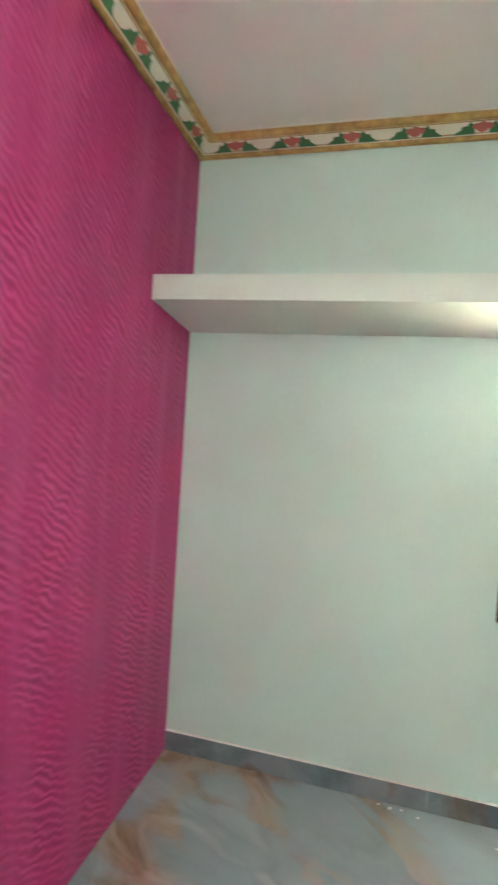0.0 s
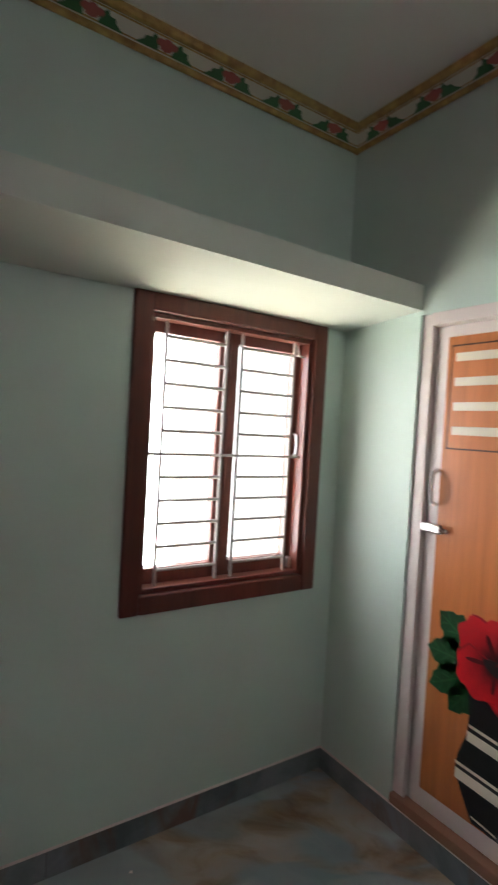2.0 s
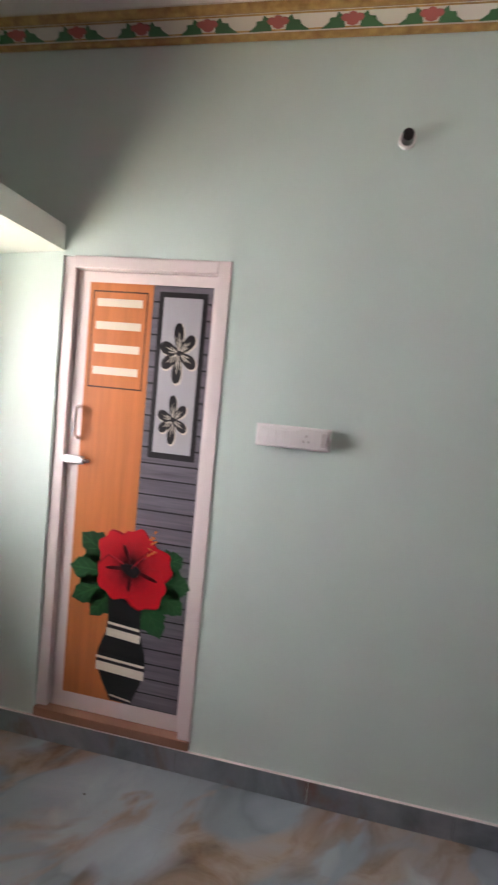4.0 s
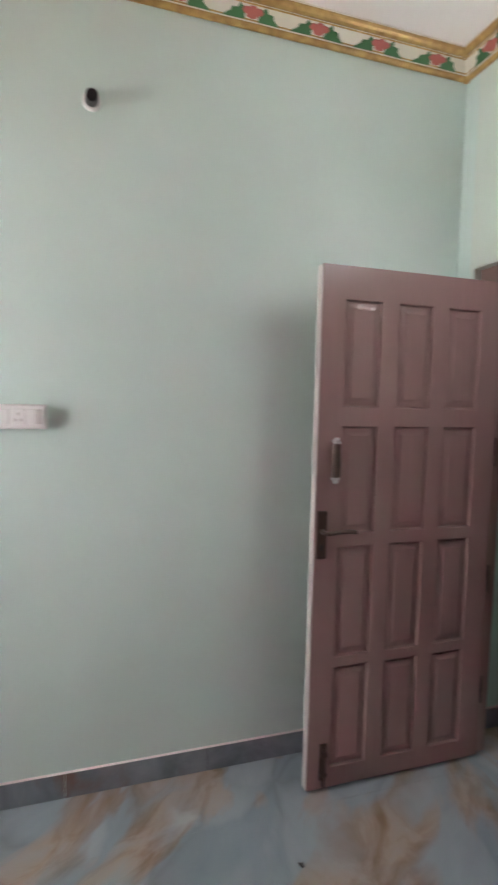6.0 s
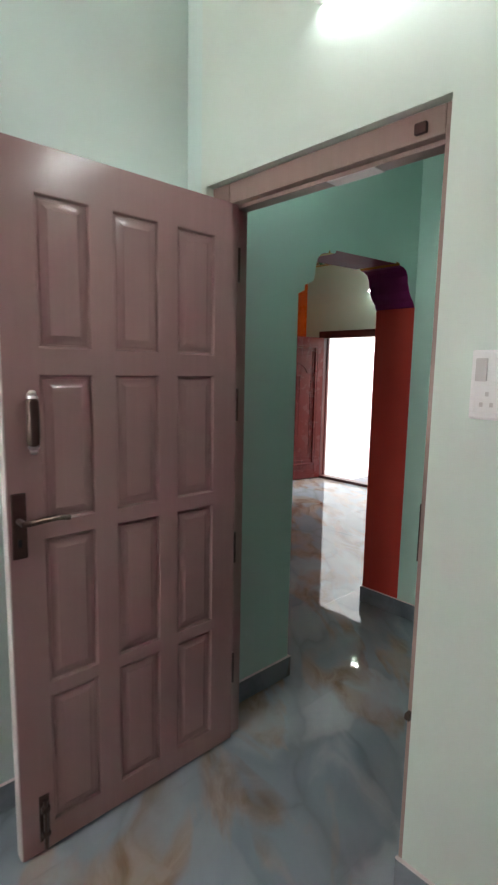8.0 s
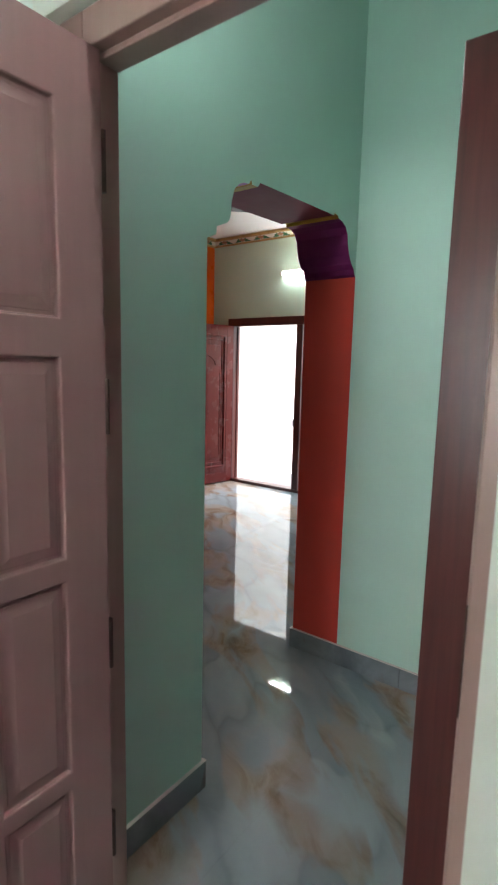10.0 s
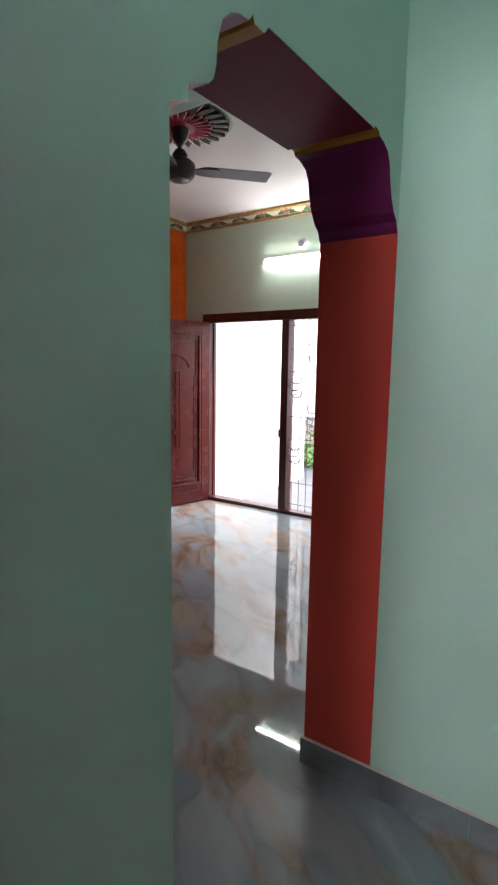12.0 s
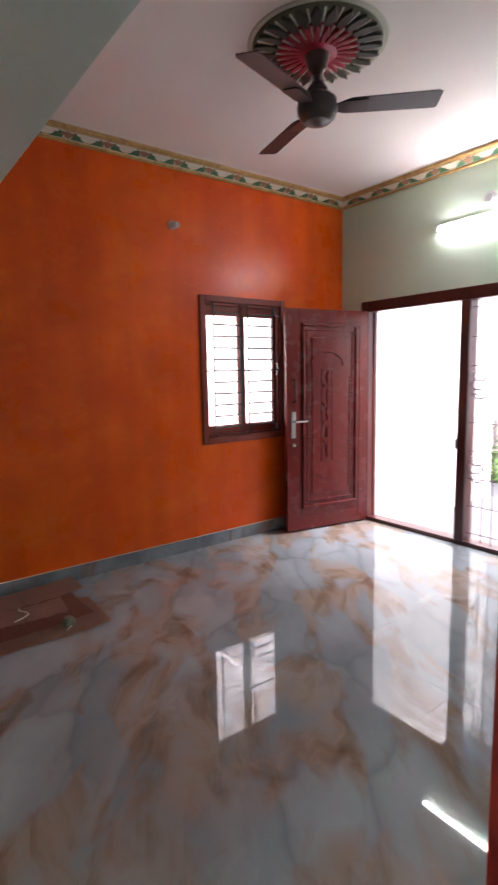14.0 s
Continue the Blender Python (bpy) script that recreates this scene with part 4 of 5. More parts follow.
def switchboard(place, u0, u1, z0, z1, label, modules):
    """modules: list of (start, end, kind) in fractions of the width."""
    ob = thing("switchboard", place(u0, 0, z0), label, "switch", "switchboards")

    def box(pname, a, b, w0, w1, c, d, m, parent=ob, bevel=0.002):
        p, q = place(a, w0, c), place(b, w1, d)
        lo, hi = [min(s, t) for s, t in zip(p, q)], [max(s, t) for s, t in zip(p, q)]
        return part(pname, bm_box(lo[0], hi[0], lo[1], hi[1], lo[2], hi[2], bevel), m, parent)

    box("back_box", u0, u1, 0, 0.028, z0, z1, M_PLASTIC, bevel=0.005)
    box("cover_plate", u0 + 0.004, u1 - 0.004, 0.0275, 0.034, z0 + 0.004, z1 - 0.004, M_PLASTIC, bevel=0.003)
    w, h = u1 - u0, z1 - z0
    for a, b, c, d, kind in modules:
        ua, ub, za, zb = u0 + w * a, u0 + w * b, z0 + h * c, z0 + h * d
        if kind == "socket":
            s = box("socket", ua, ub, 0.033, 0.036, za, zb, M_PLASTIC)
            for fx, fz in ((0.3, 0.3), (0.7, 0.3), (0.5, 0.68)):
                x, z = ua + (ub - ua) * fx, za + (zb - za) * fz
                box("socket_hole", x - 0.004, x + 0.004, 0.0355, 0.0368, z - 0.005, z + 0.005, M_SOCKET, s, 0.0)
        else:
            box("rocker", ua, ub, 0.033, 0.039, za, zb, M_PLASTIC if kind == "rocker" else M_SOCKET)


switchboard(lambda u, w, z: (u, -w, z), -2.04, -1.746, 1.436, 1.524, "white wide modular switchboard on the mint wall",
            [(0.08 + 0.1 * k, 0.17 + 0.1 * k, 0.2, 0.8, "rocker") for k in range(5)] + [(0.60, 0.76, 0.18, 0.82, "socket"), (0.79, 0.87, 0.2, 0.8, "rocker"), (0.88, 0.95, 0.2, 0.8, "dark")])
switchboard(lambda u, w, z: (-w, u, z), -1.30, -1.152, 1.385, 1.545, "white square switchboard with a three-pin socket",
            [(0.12, 0.30, 0.55, 0.88, "rocker"), (0.32, 0.50, 0.55, 0.88, "rocker"), (0.52, 0.70, 0.55, 0.88, "rocker"), (0.72, 0.9, 0.55, 0.88, "dark"), (0.5, 0.9, 0.1, 0.5, "socket"), (0.12, 0.45, 0.12, 0.48, "rocker")])


def lamp_point(at, normal, label, dark):
    ob = thing("bulb_holder", at, label, "bulb holder")
    at, n = Vector(at), Vector(normal)
    part("rose", bm_rod(at, at + n * 0.018, 0.031, 20), M_PLASTIC, ob)
    part("holder", bm_rod(at + n * 0.018, at + n * 0.075 + Vector((0, 0, -0.012)), 0.024, 16, 0.02), M_BLACK if dark else M_PLASTIC, ob)
    part("collar", bm_rod(at + n * 0.06 + Vector((0, 0, -0.010)), at + n * 0.078 + Vector((0, 0, -0.013)), 0.021, 16), M_BLACK if dark else M_PLASTIC, ob)


lamp_point((-1.59, 0.0, 2.60), (0, -1, 0), "dark empty bulb holder on a white wall rose", True)
lamp_point((2.647, HY, 2.50), (0, -1, 0), "white empty bulb holder on the orange wall", False)


def tube_light(place, u0, u1, z, label, glow=M_TUBE):
    ob = thing("tube_light", place(u0, 0, z), label, "tube light", "tube lights")

    def box(pname, a, b, w0, w1, c, d, m, bevel=0.004):
        p, q = place(a, w0, c), place(b, w1, d)
        lo, hi = [min(s, t) for s, t in zip(p, q)], [max(s, t) for s, t in zip(p, q)]
        return part(pname, bm_box(lo[0], hi[0], lo[1], hi[1], lo[2], hi[2], bevel), m, ob)

    lo, hi = min(u0, u1), max(u0, u1)
    box("batten", lo, hi, 0.001, 0.018, z + 0.004, z + 0.032, M_PLASTIC)
    box("end_cap", lo - 0.004, lo + 0.022, 0.001, 0.048, z - 0.018, z + 0.018, M_PLASTIC)
    box("end_cap", hi - 0.022, hi + 0.004, 0.001, 0.048, z - 0.018, z + 0.018, M_PLASTIC)
    part("tube", bm_rod(place(lo + 0.023, 0.027, z - 0.008), place(hi - 0.023, 0.027, z - 0.008), 0.014, 14), glow, ob, "glowing white tube")


tube_light(lambda u, w, z: (-w, u, z), -0.63, -1.83, 2.53, "lit white tube light on the wall above the doorway")
tube_light(lambda u, w, z: (HX - w, u, z), 2.25, 1.05, 2.505, "lit white tube light on the hall wall above the street door", M_HALLTUBE)
# this third one is added, never in view, only to brighten the passage
tube_light(lambda u, w, z: (0.121 + w, u, z), -0.60, -0.14, 2.62, "unseen short tube light added above the bedroom door to brighten the passage", M_PASSFILL)
_ob = thing("wall_fitting", (HX, 1.83, 2.625), "small round grey wall fitting above the tube light", "wall fitting")
part("base", bm_rod((HX, 1.83, 2.625), (HX - 0.015, 1.83, 2.625), 0.055, 24), M_SOCKET, _ob)
part("dome", bm_rod((HX - 0.015, 1.83, 2.625), (HX - 0.04, 1.83, 2.625), 0.046, 24, 0.03), M_SILVER, _ob)

# ---- hall: ceiling rose and fan ----
FX, FY = 2.60, 1.71


def ceiling_rose():
    ob = thing("ceiling_rose", (FX, FY, HCEIL), "round plaster ceiling rose painted red, dark green and white", "ceiling rose")
    part("halo_ring", bm_lathe([(0.338, 0.0), (0.332, -0.006), (0.30, -0.008), (0.01, -0.008)], (FX, FY, HCEIL - 0.0004), 48), M_HALO, ob, "pale green outer ring")
    part("base_disc", bm_lathe([(0.318, 0.0), (0.311, -0.012), (0.29, -0.020), (0.01, -0.020)], (FX, FY, HCEIL - 0.0006), 48), M_OLIVE, ob, "olive outer ring")
    part("red_disc", bm_lathe([(0.205, -0.018), (0.195, -0.030), (0.12, -0.036), (0.01, -0.036)], (FX, FY, HCEIL), 48), M_ROSE_RED, ob, "crimson inner disc")

    def lobe(pname, a, r0, r1, wd, m, low, high, tip=0.6):
        bm = bmesh.new()
        c, s = math.cos(a), math.sin(a)
        ring = [(r0 + (r1 - r0) * q / 8, wd * math.sin(math.pi * (0.16 + (tip + 0.24) * q / 8)) ** 0.8) for q in range(9)]
        pts = ring + [(r, -w) for r, w in reversed(ring)]
        one = [bm.verts.new((FX + c * r - s * w, FY + s * r + c * w, HCEIL - low)) for r, w in pts]
        two = [bm.verts.new((FX + c * r - s * w * 0.6, FY + s * r + c * w * 0.6, HCEIL - high)) for r, w in pts]
        bm.faces.new(two)
        for i in range(len(pts)):
            j = (i + 1) % len(pts)
            bm.faces.new((one[i], one[j], two[j], two[i]))
        bmesh.ops.recalc_face_normals(bm, faces=bm.faces[:])
        part(pname, bm, m, ob, "", False)

    for k in range(24):
        a = 2 * math.pi * k / 24
        lobe("leaf", a, 0.19, 0.308, 0.031, M_MOTIF_GREEN_DARK, 0.018, 0.034)
        lobe("flute", a, 0.085, 0.197, 0.0185, M_ROSE_RED, 0.030, 0.046)
        b = a + math.pi / 24
        for r0, r1, z in ((0.22, 0.300, 0.029), (0.13, 0.200, 0.041)):
            part("rib", bm_rod((FX + r0 * math.cos(b), FY + r0 * math.sin(b), HCEIL - z), (FX + r1 * math.cos(b), FY + r1 * math.sin(b), HCEIL - z + 0.006), 0.002, 6, 0.0055), M_CREAM, ob)
    part("boss", bm_lathe([(0.10, -0.03), (0.095, -0.046), (0.06, -0.052), (0.01, -0.054)], (FX, FY, HCEIL), 32), M_ROSE_RED, ob, "red centre boss")


M_OLIVE = paint("olive plaster paint", (0.13, 0.13, 0.08), 0.5, 0.5)
M_HALO = paint("pale green plaster paint", (0.55, 0.57, 0.46), 0.6, 0.1)
M_MOTIF_GREEN_DARK = paint("dark bottle green plaster paint", (0.026, 0.031, 0.016), 0.3, 0.5)
M_ROSE_RED = paint("crimson plaster paint", (0.38, 0.02, 0.045), 0.35, 0.3)
ceiling_rose()


def ceiling_fan():
    z = 2.70
    ob = thing("ceiling_fan", (FX, FY, z), "dark brown three-blade ceiling fan, at rest", "fan")
    part("canopy", bm_lathe([(0.02, -0.14), (0.045, -0.11), (0.062, -0.05), (0.06, -0.048)], (FX, FY, HCEIL), 24), M_FANBODY, ob)
    part("downrod", bm_rod((FX, FY, z + 0.05), (FX, FY, HCEIL - 0.12), 0.014, 12), M_FANBODY, ob)
    part("collar", bm_lathe([(0.03, 0.0), (0.05, -0.03), (0.03, -0.075), (0.02, -0.08)], (FX, FY, z + 0.11), 24), M_FANBODY, ob)
    part("motor", bm_lathe([(0.03, 0.055), (0.07, 0.05), (0.094, 0.028), (0.10, -0.005), (0.097, -0.03), (0.086, -0.052), (0.062, -0.072), (0.03, -0.083), (0.01, -0.085)], (FX, FY, z), 32), M_FANBODY, ob)
    for ang in (-44, 76, 196):
        a = radians(ang)
        m = Matrix.Translation((FX, FY, z - 0.005)) @ Matrix.Rotation(a, 4, "Z") @ Matrix.Rotation(radians(-10), 4, "X")
        pts = [(0.13, -0.04), (0.17, -0.055), (0.565, -0.062), (0.585, -0.05), (0.575, 0.055), (0.555, 0.060), (0.17, 0.052), (0.13, 0.04)]
        bm = bm_prism(pts, "z", -0.0022, 0.0022)
        bm.transform(m)
        blade = part("blade", bm, M_BLADE, ob, "dark brown fan blade", False)
        bm = bm_prism([(0.075, -0.022), (0.13, -0.046), (0.235, -0.05), (0.25, -0.03), (0.25, 0.03), (0.235, 0.045), (0.13, 0.04), (0.075, 0.022)], "z", -0.010, -0.0025, 0.002)
        bm.transform(m)
        part("blade_iron", bm, M_FANBODY, blade)


ceiling_fan()

# ---- hall: street door ----


def street_frame():
    ob = thing("street_door_frame", (HX + 0.05, 2.32, 0), "dark red-brown wooden street door frame with a grilled sidelight", "door frame", "", "structure")
    y0, y1, z1 = 1.61, 3.03, 2.03
    a, b = HX - 0.012, HX + 0.11
    part("jamb", bm_box(a, b, y0, y0 + 0.022, 0, z1, 0.005), M_TEAKDARK, ob)
    part("jamb", bm_box(a, b, y1 - 0.09, y1, 0, z1, 0.005), M_TEAKDARK, ob)
    part("head", bm_box(a, b, y0 + 0.022, y1 - 0.09, z1 - 0.095, z1, 0.005), M_TEAKDARK, ob)
    part("mullion", bm_box(a, b, 1.955, 2.035, 0.035, z1 - 0.095, 0.005), M_TEAKDARK, ob)
    part("threshold", bm_box(a, b, y0 + 0.022, y1 - 0.09, 0, 0.035, 0.005), M_TEAKDARK, ob)
    part("stop", bm_box(HX + 0.06, HX + 0.10, y1 - 0.104, y1 - 0.09, 0.035, z1 - 0.095, 0.003), M_TEAKDARK, ob)
    part("bolt", bm_rod((HX - 0.02, 2.03, 0.78), (HX - 0.02, 2.03, 0.86), 0.012), M_BLACKIRON, ob)
    # sidelight grille with wrought leaves
    g0, g1, zc = 1.632, 1.955, HX + 0.05
    for k in range(4):
        y = g0 + (g1 - g0) * (k + 0.5) / 4
        part("grille_bar", bm_rod((zc, y, 0.03), (zc, y, z1 - 0.09), 0.003, 8), M_TEAKDARK, ob)
    for k in range(9):
        z = 0.1 + (z1 - 0.25) * k / 8
        part("grille_rail", bm_rod((zc - 0.008, g0, z), (zc - 0.008, g1, z), 0.003, 8), M_TEAKDARK, ob)
    mid = (g0 + g1) / 2
    # wrought sprays: leaning stems with curled leaves, and ring flowers above
    for cz, turn in ((0.42, 1), (0.80, -1), (1.08, 1)):
        stem = [(zc - 0.012, mid + turn * (0.02 + 0.08 * math.sin(q * 0.3)), cz + 0.034 * q) for q in range(10)]
        part("stem", bm_path(stem, 0.0045), M_IRONPALE, ob, "wrought iron stem")
        for q in (3, 5, 7):
            y, z = stem[q][1], stem[q][2]
            for s in (-1, 1):
                curl = [(zc - 0.013, y + s * 0.055 * math.sin(k * 0.45), z + 0.05 * (1 - math.cos(k * 0.5)) - 0.004 * k) for k in range(6)]
                part("curled_leaf", bm_path(curl, 0.006), M_IRONPALE, ob, "wrought iron curled leaf")
    for cy, cz in ((mid - 0.05, 1.56), (mid + 0.04, 1.62), (mid - 0.01, 1.70)):
        for k in range(5):
            a = 2 * math.pi * k / 5
            ring = [(zc - 0.012, cy + 0.022 * math.cos(a) + 0.016 * math.cos(b), cz + 0.022 * math.sin(a) + 0.016 * math.sin(b)) for b in [math.pi * q / 3 for q in range(7)]]
            part("ring_petal", bm_path(ring, 0.003), M_IRONPALE, ob, "wrought iron ring")


def street_door():
    W, H, T2 = 0.865, 1.93, 0.04
    ob = thing("street_door", (0, 0, 0), "carved glossy red-brown wooden street door standing open", "door", "", "structure")
    # local: u from the hinge along x, room face towards -y
    part("slab", bm_box(0, W, 0.006, T2, 0, H, 0.003), M_TEAK, ob)

    def ridge(pname, u0, u1, z0, z1, w=0.022, h=0.012, parent=ob):
        for a, b, c, d in ((u0, u1, z0, z0 + w), (u0, u1, z1 - w, z1), (u0, u0 + w, z0 + w, z1 - w), (u1 - w, u1, z0 + w, z1 - w)):
            part(pname, bm_box(a, b, 0.006 - h, 0.007, c, d, min(w, h) * 0.42), M_TEAK, parent)

    for a, b, c, d in ((0, 0.10, 0, H), (W - 0.13, W, 0, H)):
        part("stile", bm_box(a, b, 0, 0.0065, c, d, 0.002), M_TEAK, ob)
    for c, d in ((0, 0.12), (H - 0.12, H)):
        part("rail", bm_box(0.10, W - 0.13, 0.0002, 0.0065, c, d, 0.002), M_TEAK, ob)
    ridge("moulding", 0.118, W - 0.155, 0.19, H - 0.115, 0.03, 0.020)
    ridge("inner_moulding", 0.168, W - 0.20, 0.25, H - 0.17, 0.014, 0.010)
    part("field", bm_box(0.22, W - 0.255, -0.002, 0.007, 0.31, H - 0.24, 0.006), M_TEAK, ob)
    # ladder of small carved bars down one side, and a bead row down the other
    for k in range(24):
        z = 0.75 + k * 0.034
        part("carved_bar", bm_box(W - 0.245, W - 0.205, -0.006, 0.007, z, z + 0.018, 0.003), M_TEAK, ob)
    for k in range(30):
        z = 0.35 + k * 0.034
        part("carved_bead", bm_box(0.185, 0.212, -0.005, 0.007, z, z + 0.022, 0.004), M_TEAK, ob)
    # carved upright tablet with a chain of leaves, arch above
    cx = W / 2 + 0.02
    ridge("tablet_moulding", cx - 0.06, cx + 0.06, 0.60, 1.42, 0.009, 0.012)
    for k in range(9):
        z = 0.67 + 0.082 * k
        s = 1 if k % 2 else -1
        leaf = [(cx, z), (cx + s * 0.03, z + 0.012), (cx + s * 0.045, z + 0.045), (cx + s * 0.015, z + 0.06), (cx - s * 0.012, z + 0.03)]
        part("carved_leaf", bm_prism(leaf, "y", -0.010, 0.004), M_TEAK, ob, "", False)
    part("carved_stem", bm_path([(cx + 0.006 * (-1) ** k, -0.006, 0.64 + 0.04 * k) for k in range(20)], 0.006), M_TEAK, ob)
    for s in (-1, 1):
        leaf = [(cx, 0.46), (cx + s * 0.05, 0.44), (cx + s * 0.10, 0.50), (cx + s * 0.045, 0.50)]
        part("carved_leaf", bm_prism(leaf, "y", -0.010, 0.004), M_TEAK, ob, "", False)
    arch = [(cx + 0.17 * math.cos(q), -0.004, 1.45 + 0.12 * math.sin(q)) for q in [math.pi * k / 12 for k in range(13)]]
    part("carved_arch", bm_path(arch, 0.008), M_TEAK, ob)
    plate = part("lock_plate", bm_box(W - 0.085, W - 0.045, -0.008, 0.001, 0.83, 1.06, 0.004), M_STEEL, ob, "brushed steel lock plate")
    part("lever", bm_path([(W - 0.065, -0.006, 0.975), (W - 0.065, -0.05, 0.975), (W - 0.18, -0.05, 0.975)], 0.0085, 8), M_STEEL, plate)
    part("pull_handle", bm_path([(W - 0.07, 0.0, 1.14), (W - 0.07, -0.035, 1.16), (W - 0.07, -0.035, 1.32), (W - 0.07, 0.0, 1.34)], 0.009, 8), M_TEAKDARK, ob)
    part("knob", bm_rod((W - 0.065, 0, 0.77), (W - 0.065, -0.02, 0.77), 0.014, 16), M_STEEL, ob)
    hinge, tip = Vector((HX - 0.02, 2.935)), Vector((3.583, 3.10))
    d = tip - hinge
    ob.matrix_world = Matrix.Translation((hinge.x, hinge.y, 0.012)) @ Matrix.Rotation(math.atan2(d.y, d.x), 4, "Z") @ Matrix.Scale(-1, 4, (0, 1, 0))


street_frame()
street_door()

# ---- hall: flattened cartons on the floor ----


def cartons():
    rnd = random.Random(7)
    for x0, x1, y0, y1, turn, z, m, tape in (
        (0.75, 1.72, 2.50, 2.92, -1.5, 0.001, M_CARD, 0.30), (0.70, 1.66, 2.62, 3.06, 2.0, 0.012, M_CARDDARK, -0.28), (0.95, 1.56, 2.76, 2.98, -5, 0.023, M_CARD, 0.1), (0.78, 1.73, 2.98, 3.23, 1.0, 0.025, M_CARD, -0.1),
    ):
        cx, cy, w, d = (x0 + x1) / 2, (y0 + y1) / 2, x1 - x0, y1 - y0
        ob = thing("flattened_carton", (cx, cy, z), "flattened brown cardboard carton lying on the floor", "cardboard", "cartons")
        mtx = Matrix.Translation((cx, cy, z + 0.004)) @ Matrix.Rotation(radians(turn), 4, "Z")
        for f0, f1, name in ((-0.5, 0.12, "sheet"), (0.125, 0.5, "flap")):
            bm = bmesh.new()
            n, k = 10, 6
            rise = rnd.uniform(0.012, 0.032)
            grid = [[bm.verts.new(((f0 + (f1 - f0) * i / n) * w + rnd.uniform(-0.003, 0.003), (j / k - 0.5) * d + 0.008 * math.sin(i * 1.7 + z * 90), 0.003 * rnd.random() + rise * max(0, abs(f0 + (f1 - f0) * i / n) * 2) ** 5)) for j in range(k + 1)] for i in range(n + 1)]
            for i in range(n):
                for j in range(k):
                    bm.faces.new((grid[i][j], grid[i + 1][j], grid[i + 1][j + 1], grid[i][j + 1]))
            bmesh.ops.solidify(bm, geom=bm.faces[:], thickness=0.007)
            bm.transform(mtx)
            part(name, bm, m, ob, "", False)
        pts = [mtx @ Vector((tape * w + 0.05 * math.sin(q * 0.8) + 0.1 * (q / 6 - 0.5), (q / 6 - 0.5) * d * 0.8, 0.012)) for q in range(7)]
        part("string", bm_path(pts, 0.004, 6), M_IVORY, ob, "loose pale packing string")
    ob = thing("paper_scrap", (1.50, 2.60, 0.012), "small crumpled grey-green paper scrap on the cardboard", "paper scrap")
    bm = bmesh.new()
    bmesh.ops.create_icosphere(bm, subdivisions=2, radius=0.035, matrix=Matrix.Translation((1.50, 2.60, 0.036)))
    for v in bm.verts:
        v.co += Vector((rnd.uniform(-1, 1), rnd.uniform(-1, 1), rnd.uniform(-0.6, 0.3))) * 0.009
    part("scrap", bm, M_OLIVEGREY, ob, "", False)


M_OLIVEGREY = paint("grey-green paper", (0.24, 0.24, 0.18), 0.8, 0.2)
cartons()

# ---- outside ----
M_HAZE = mat("bright hazy daylight", (1, 1, 1), 1.0)
_b = M_HAZE.node_tree.nodes["Principled BSDF"]
_b.inputs["Emission Color"].default_value = (0.97, 1.0, 1.0, 1)
_b.inputs["Emission Strength"].default_value = 1.5
solid("backdrop_bedroom", bm_box(-7.2, -7.15, -5, 3.5, -0.3, 5), M_HAZE, "plain bright sky outside the bedroom window", "backdrop")
M_HAZEDIM = mat("pale pinkish daylight", (1, 1, 1), 1.0)
_b = M_HAZEDIM.node_tree.nodes["Principled BSDF"]
_b.inputs["Emission Color"].default_value = (1.0, 0.93, 0.92, 1)
_b.inputs["Emission Strength"].default_value = 0.23
solid("backdrop_hall", bm_box(1.0, 6.0, 5.6, 5.65, -0.3, 4.5), M_HAZEDIM, "plain bright sky outside the hall window", "backdrop")
M_STREET = M_HAZE.copy()
M_STREET.node_tree.nodes["Principled BSDF"].inputs["Emission Strength"].default_value = 0.5
solid("backdrop_street", bm_box(HX + 5.6, HX + 5.65, -6, 9, -0.34, 6), M_STREET, "plain bright haze beyond the compound wall", "backdrop")
M_PINKWASH = paint("pale pink lime wash", (0.84, 0.74, 0.72), 0.8, 0.1)
solid("ground", bm_box(-400, 400, -400, 400, -0.6, -0.35), M_GROUND, "dry earth ground round the house", "ground")
solid("porch", bm_box(HX + 0.192, HX + 3.4, 0.8, 3.4, -0.34, -0.13, 0.01), M_PORCH, "pale grey stone porch floor", "porch")
solid("wall_porch", bm_box(HX + 0.114, 6.7, 2.942, 3.05, -0.16, 3.0), M_WHITE, "white painted porch side wall", "wall")
solid("wall_compound", bm_box(HX + 4.6, HX + 4.8, -6, 9, -0.35, 0.55), M_PINKWASH, "pale pink washed compound wall", "wall")


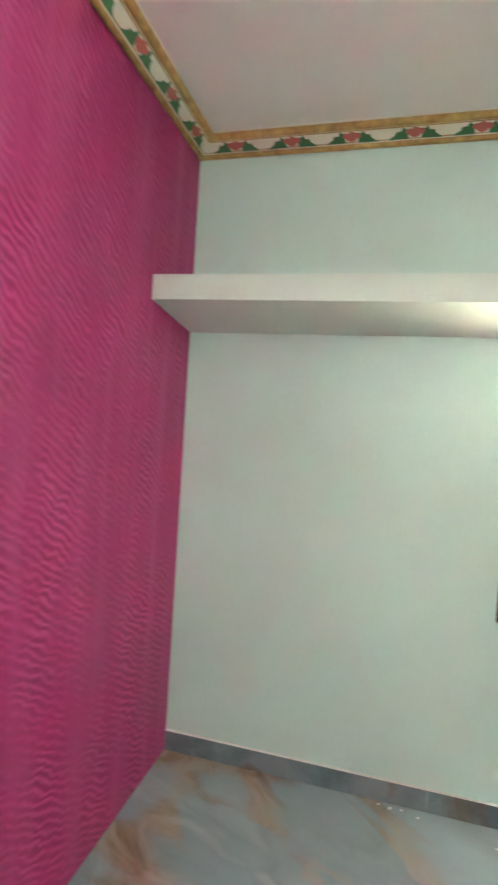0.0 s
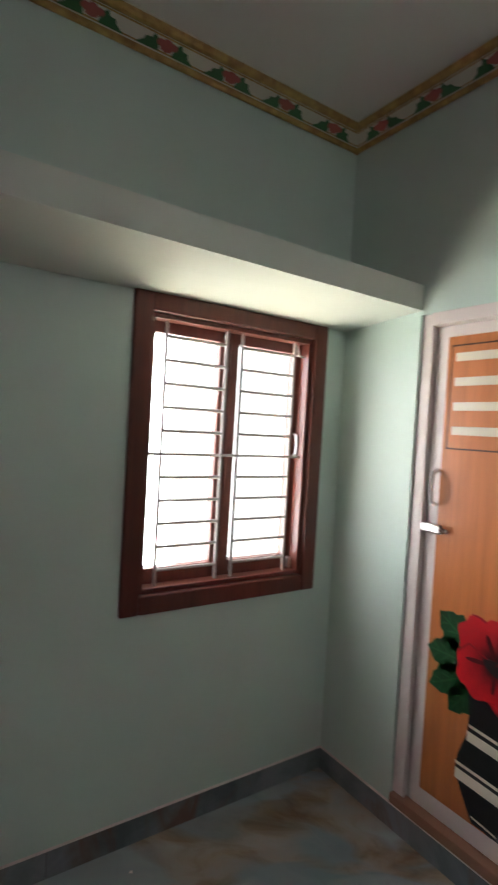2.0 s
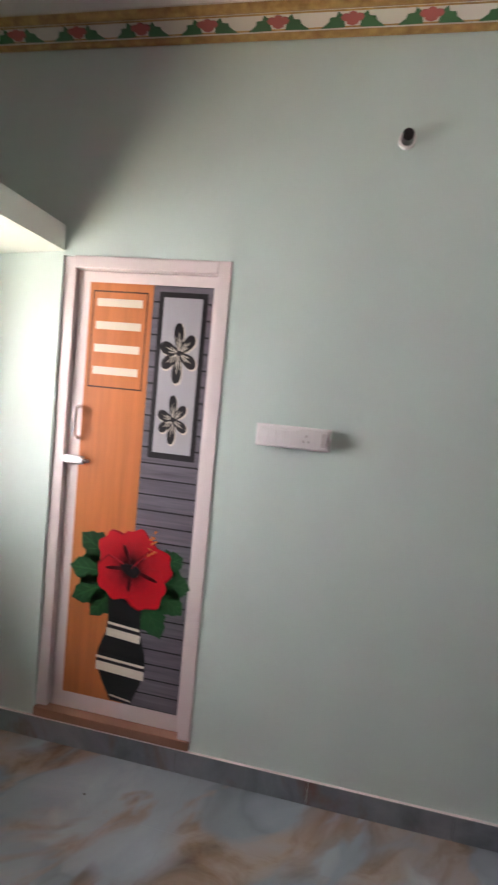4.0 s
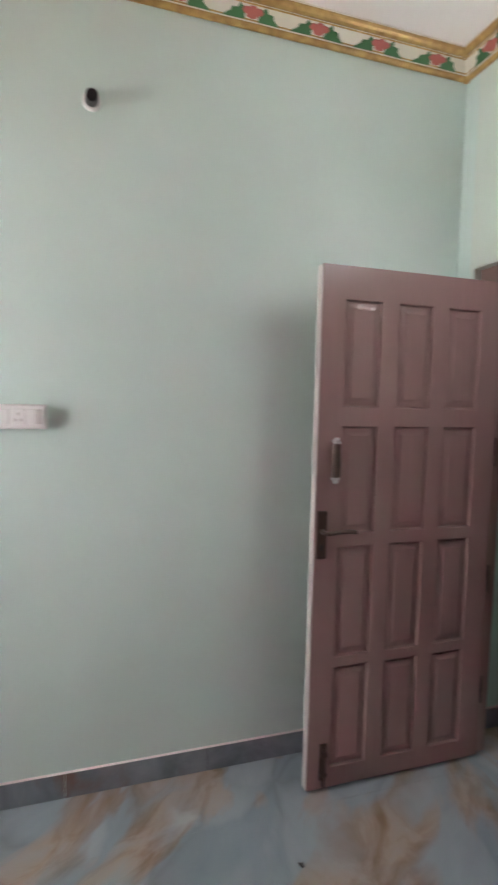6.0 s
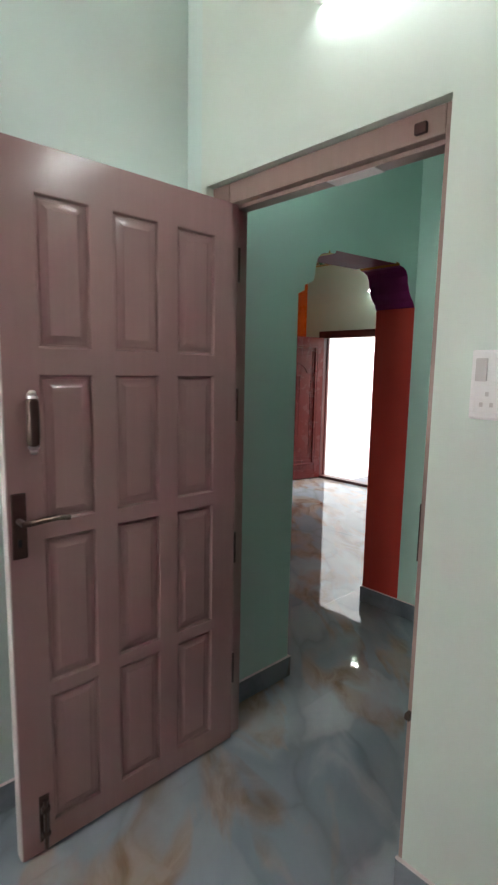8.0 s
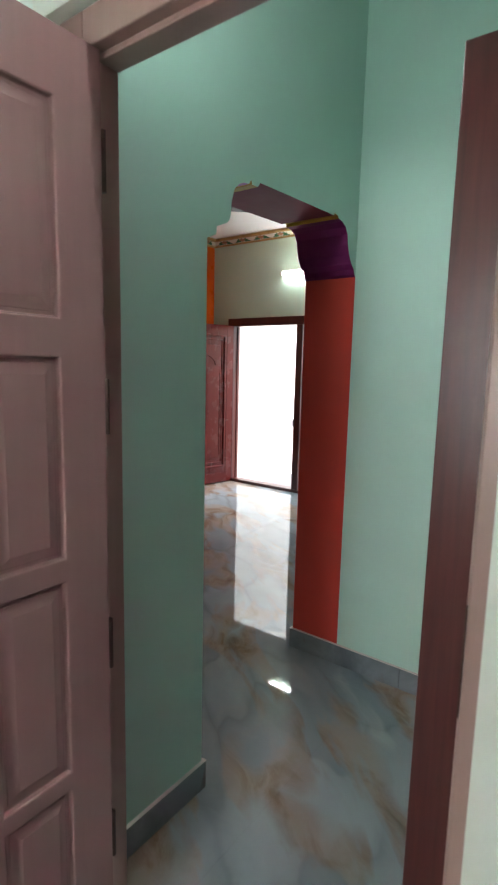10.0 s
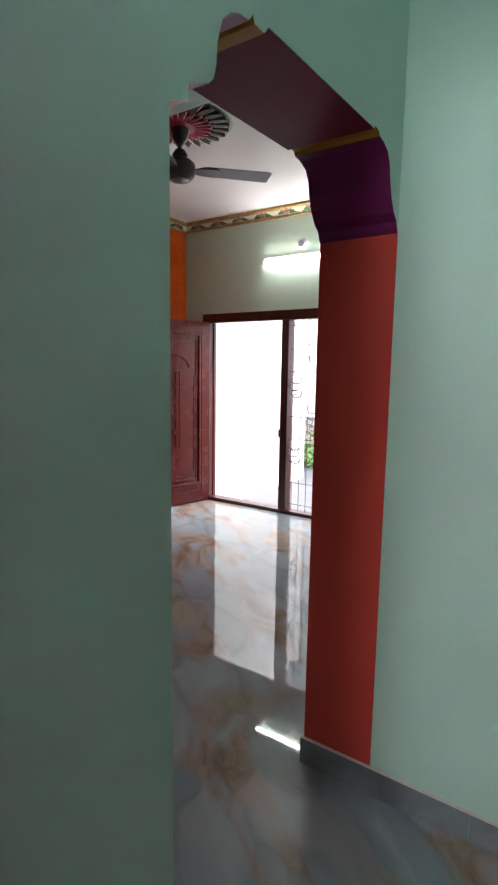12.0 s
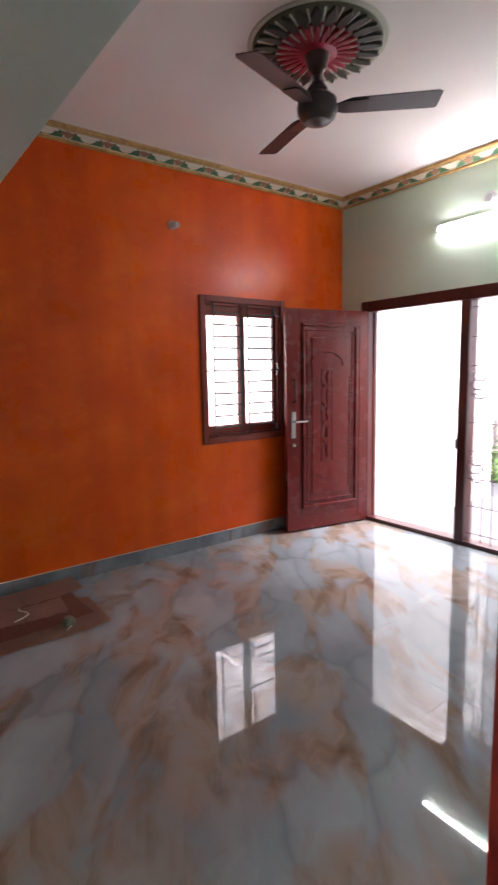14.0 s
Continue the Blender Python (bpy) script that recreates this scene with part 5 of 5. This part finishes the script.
def shrub(x, y, h, seed):
    rnd = random.Random(seed)
    ob = thing("shrub", (x, y, -0.35), "leafy green garden shrub beside the porch", "shrub", "garden shrubs")
    bm = bmesh.new()
    lm = bmesh.new()
    for k in range(9):
        a, lean = rnd.uniform(0, 6.28), rnd.uniform(0.1, 0.45)
        top = Vector((x + math.cos(a) * lean, y + math.sin(a) * lean, -0.35 + h * rnd.uniform(0.6, 1)))
        bm_rod((x, y, -0.36), top, 0.014, 5, 0.005, bm=bm)
        for q in range(26):
            p = Vector((x, y, -0.35)).lerp(top, rnd.uniform(0.25, 1.05)) + Vector((rnd.gauss(0, 0.09), rnd.gauss(0, 0.09), rnd.gauss(0, 0.06)))
            s = rnd.uniform(0.04, 0.09)
            turn = Euler((rnd.uniform(-0.9, 0.9), rnd.uniform(-0.9, 0.9), rnd.uniform(0, 6.28))).to_matrix()
            vs = [lm.verts.new(p + turn @ Vector(v)) for v in ((-s, 0, 0), (-s * 0.2, s * 0.4, 0.01), (s, 0, -0.015), (-s * 0.2, -s * 0.4, 0.01))]
            lm.faces.new(vs)
    part("stems", bm, M_TEAK, ob)
    part("leaves", lm, M_PLANT, ob, "", False)


for _k, (_x, _y, _h) in enumerate(((7.6, 3.3, 0.6), (8.3, 3.7, 0.75), (8.4, 4.6, 1.3))):
    shrub(_x, _y, _h, _k)


# ---- small dirt on the floor ----


def crumb(name, x, y, z, r, m, label, category, seed):
    rnd = random.Random(seed)
    bm = bmesh.new()
    bmesh.ops.create_icosphere(bm, subdivisions=1, radius=r, matrix=Matrix.Translation((x, y, z + r * 0.45)))
    for v in bm.verts:
        v.co.z = z + (v.co.z - z) * 0.5
        v.co += Vector((rnd.uniform(-1, 1), rnd.uniform(-1, 1), 0)) * r * 0.35
        v.co.z = max(v.co.z, z)
    tagged(part(name, bm, m, None, smooth=False), label, category, "floor dirt")


crumb("grit", -0.925, -0.54, 0.0, 0.011, M_BLACK, "small dark speck of grit on the tiles", "grit", 1)
crumb("grit", -2.547, -0.242, 0.0, 0.007, M_BLACK, "small dark speck of grit on the tiles", "grit", 2)
for _k, (_dx, _y, _r) in enumerate(((0.02, -1.50, 0.006), (0.03, -1.45, 0.009), (0.025, -1.40, 0.006), (0.05, -1.33, 0.007), (0.12, -1.02, 0.006))):
    crumb("plaster_crumb", XN + _dx + 0.012, _y, 0.0, _r, M_PVC, "pale plaster crumb fallen beside the skirting", "plaster crumb", 10 + _k)
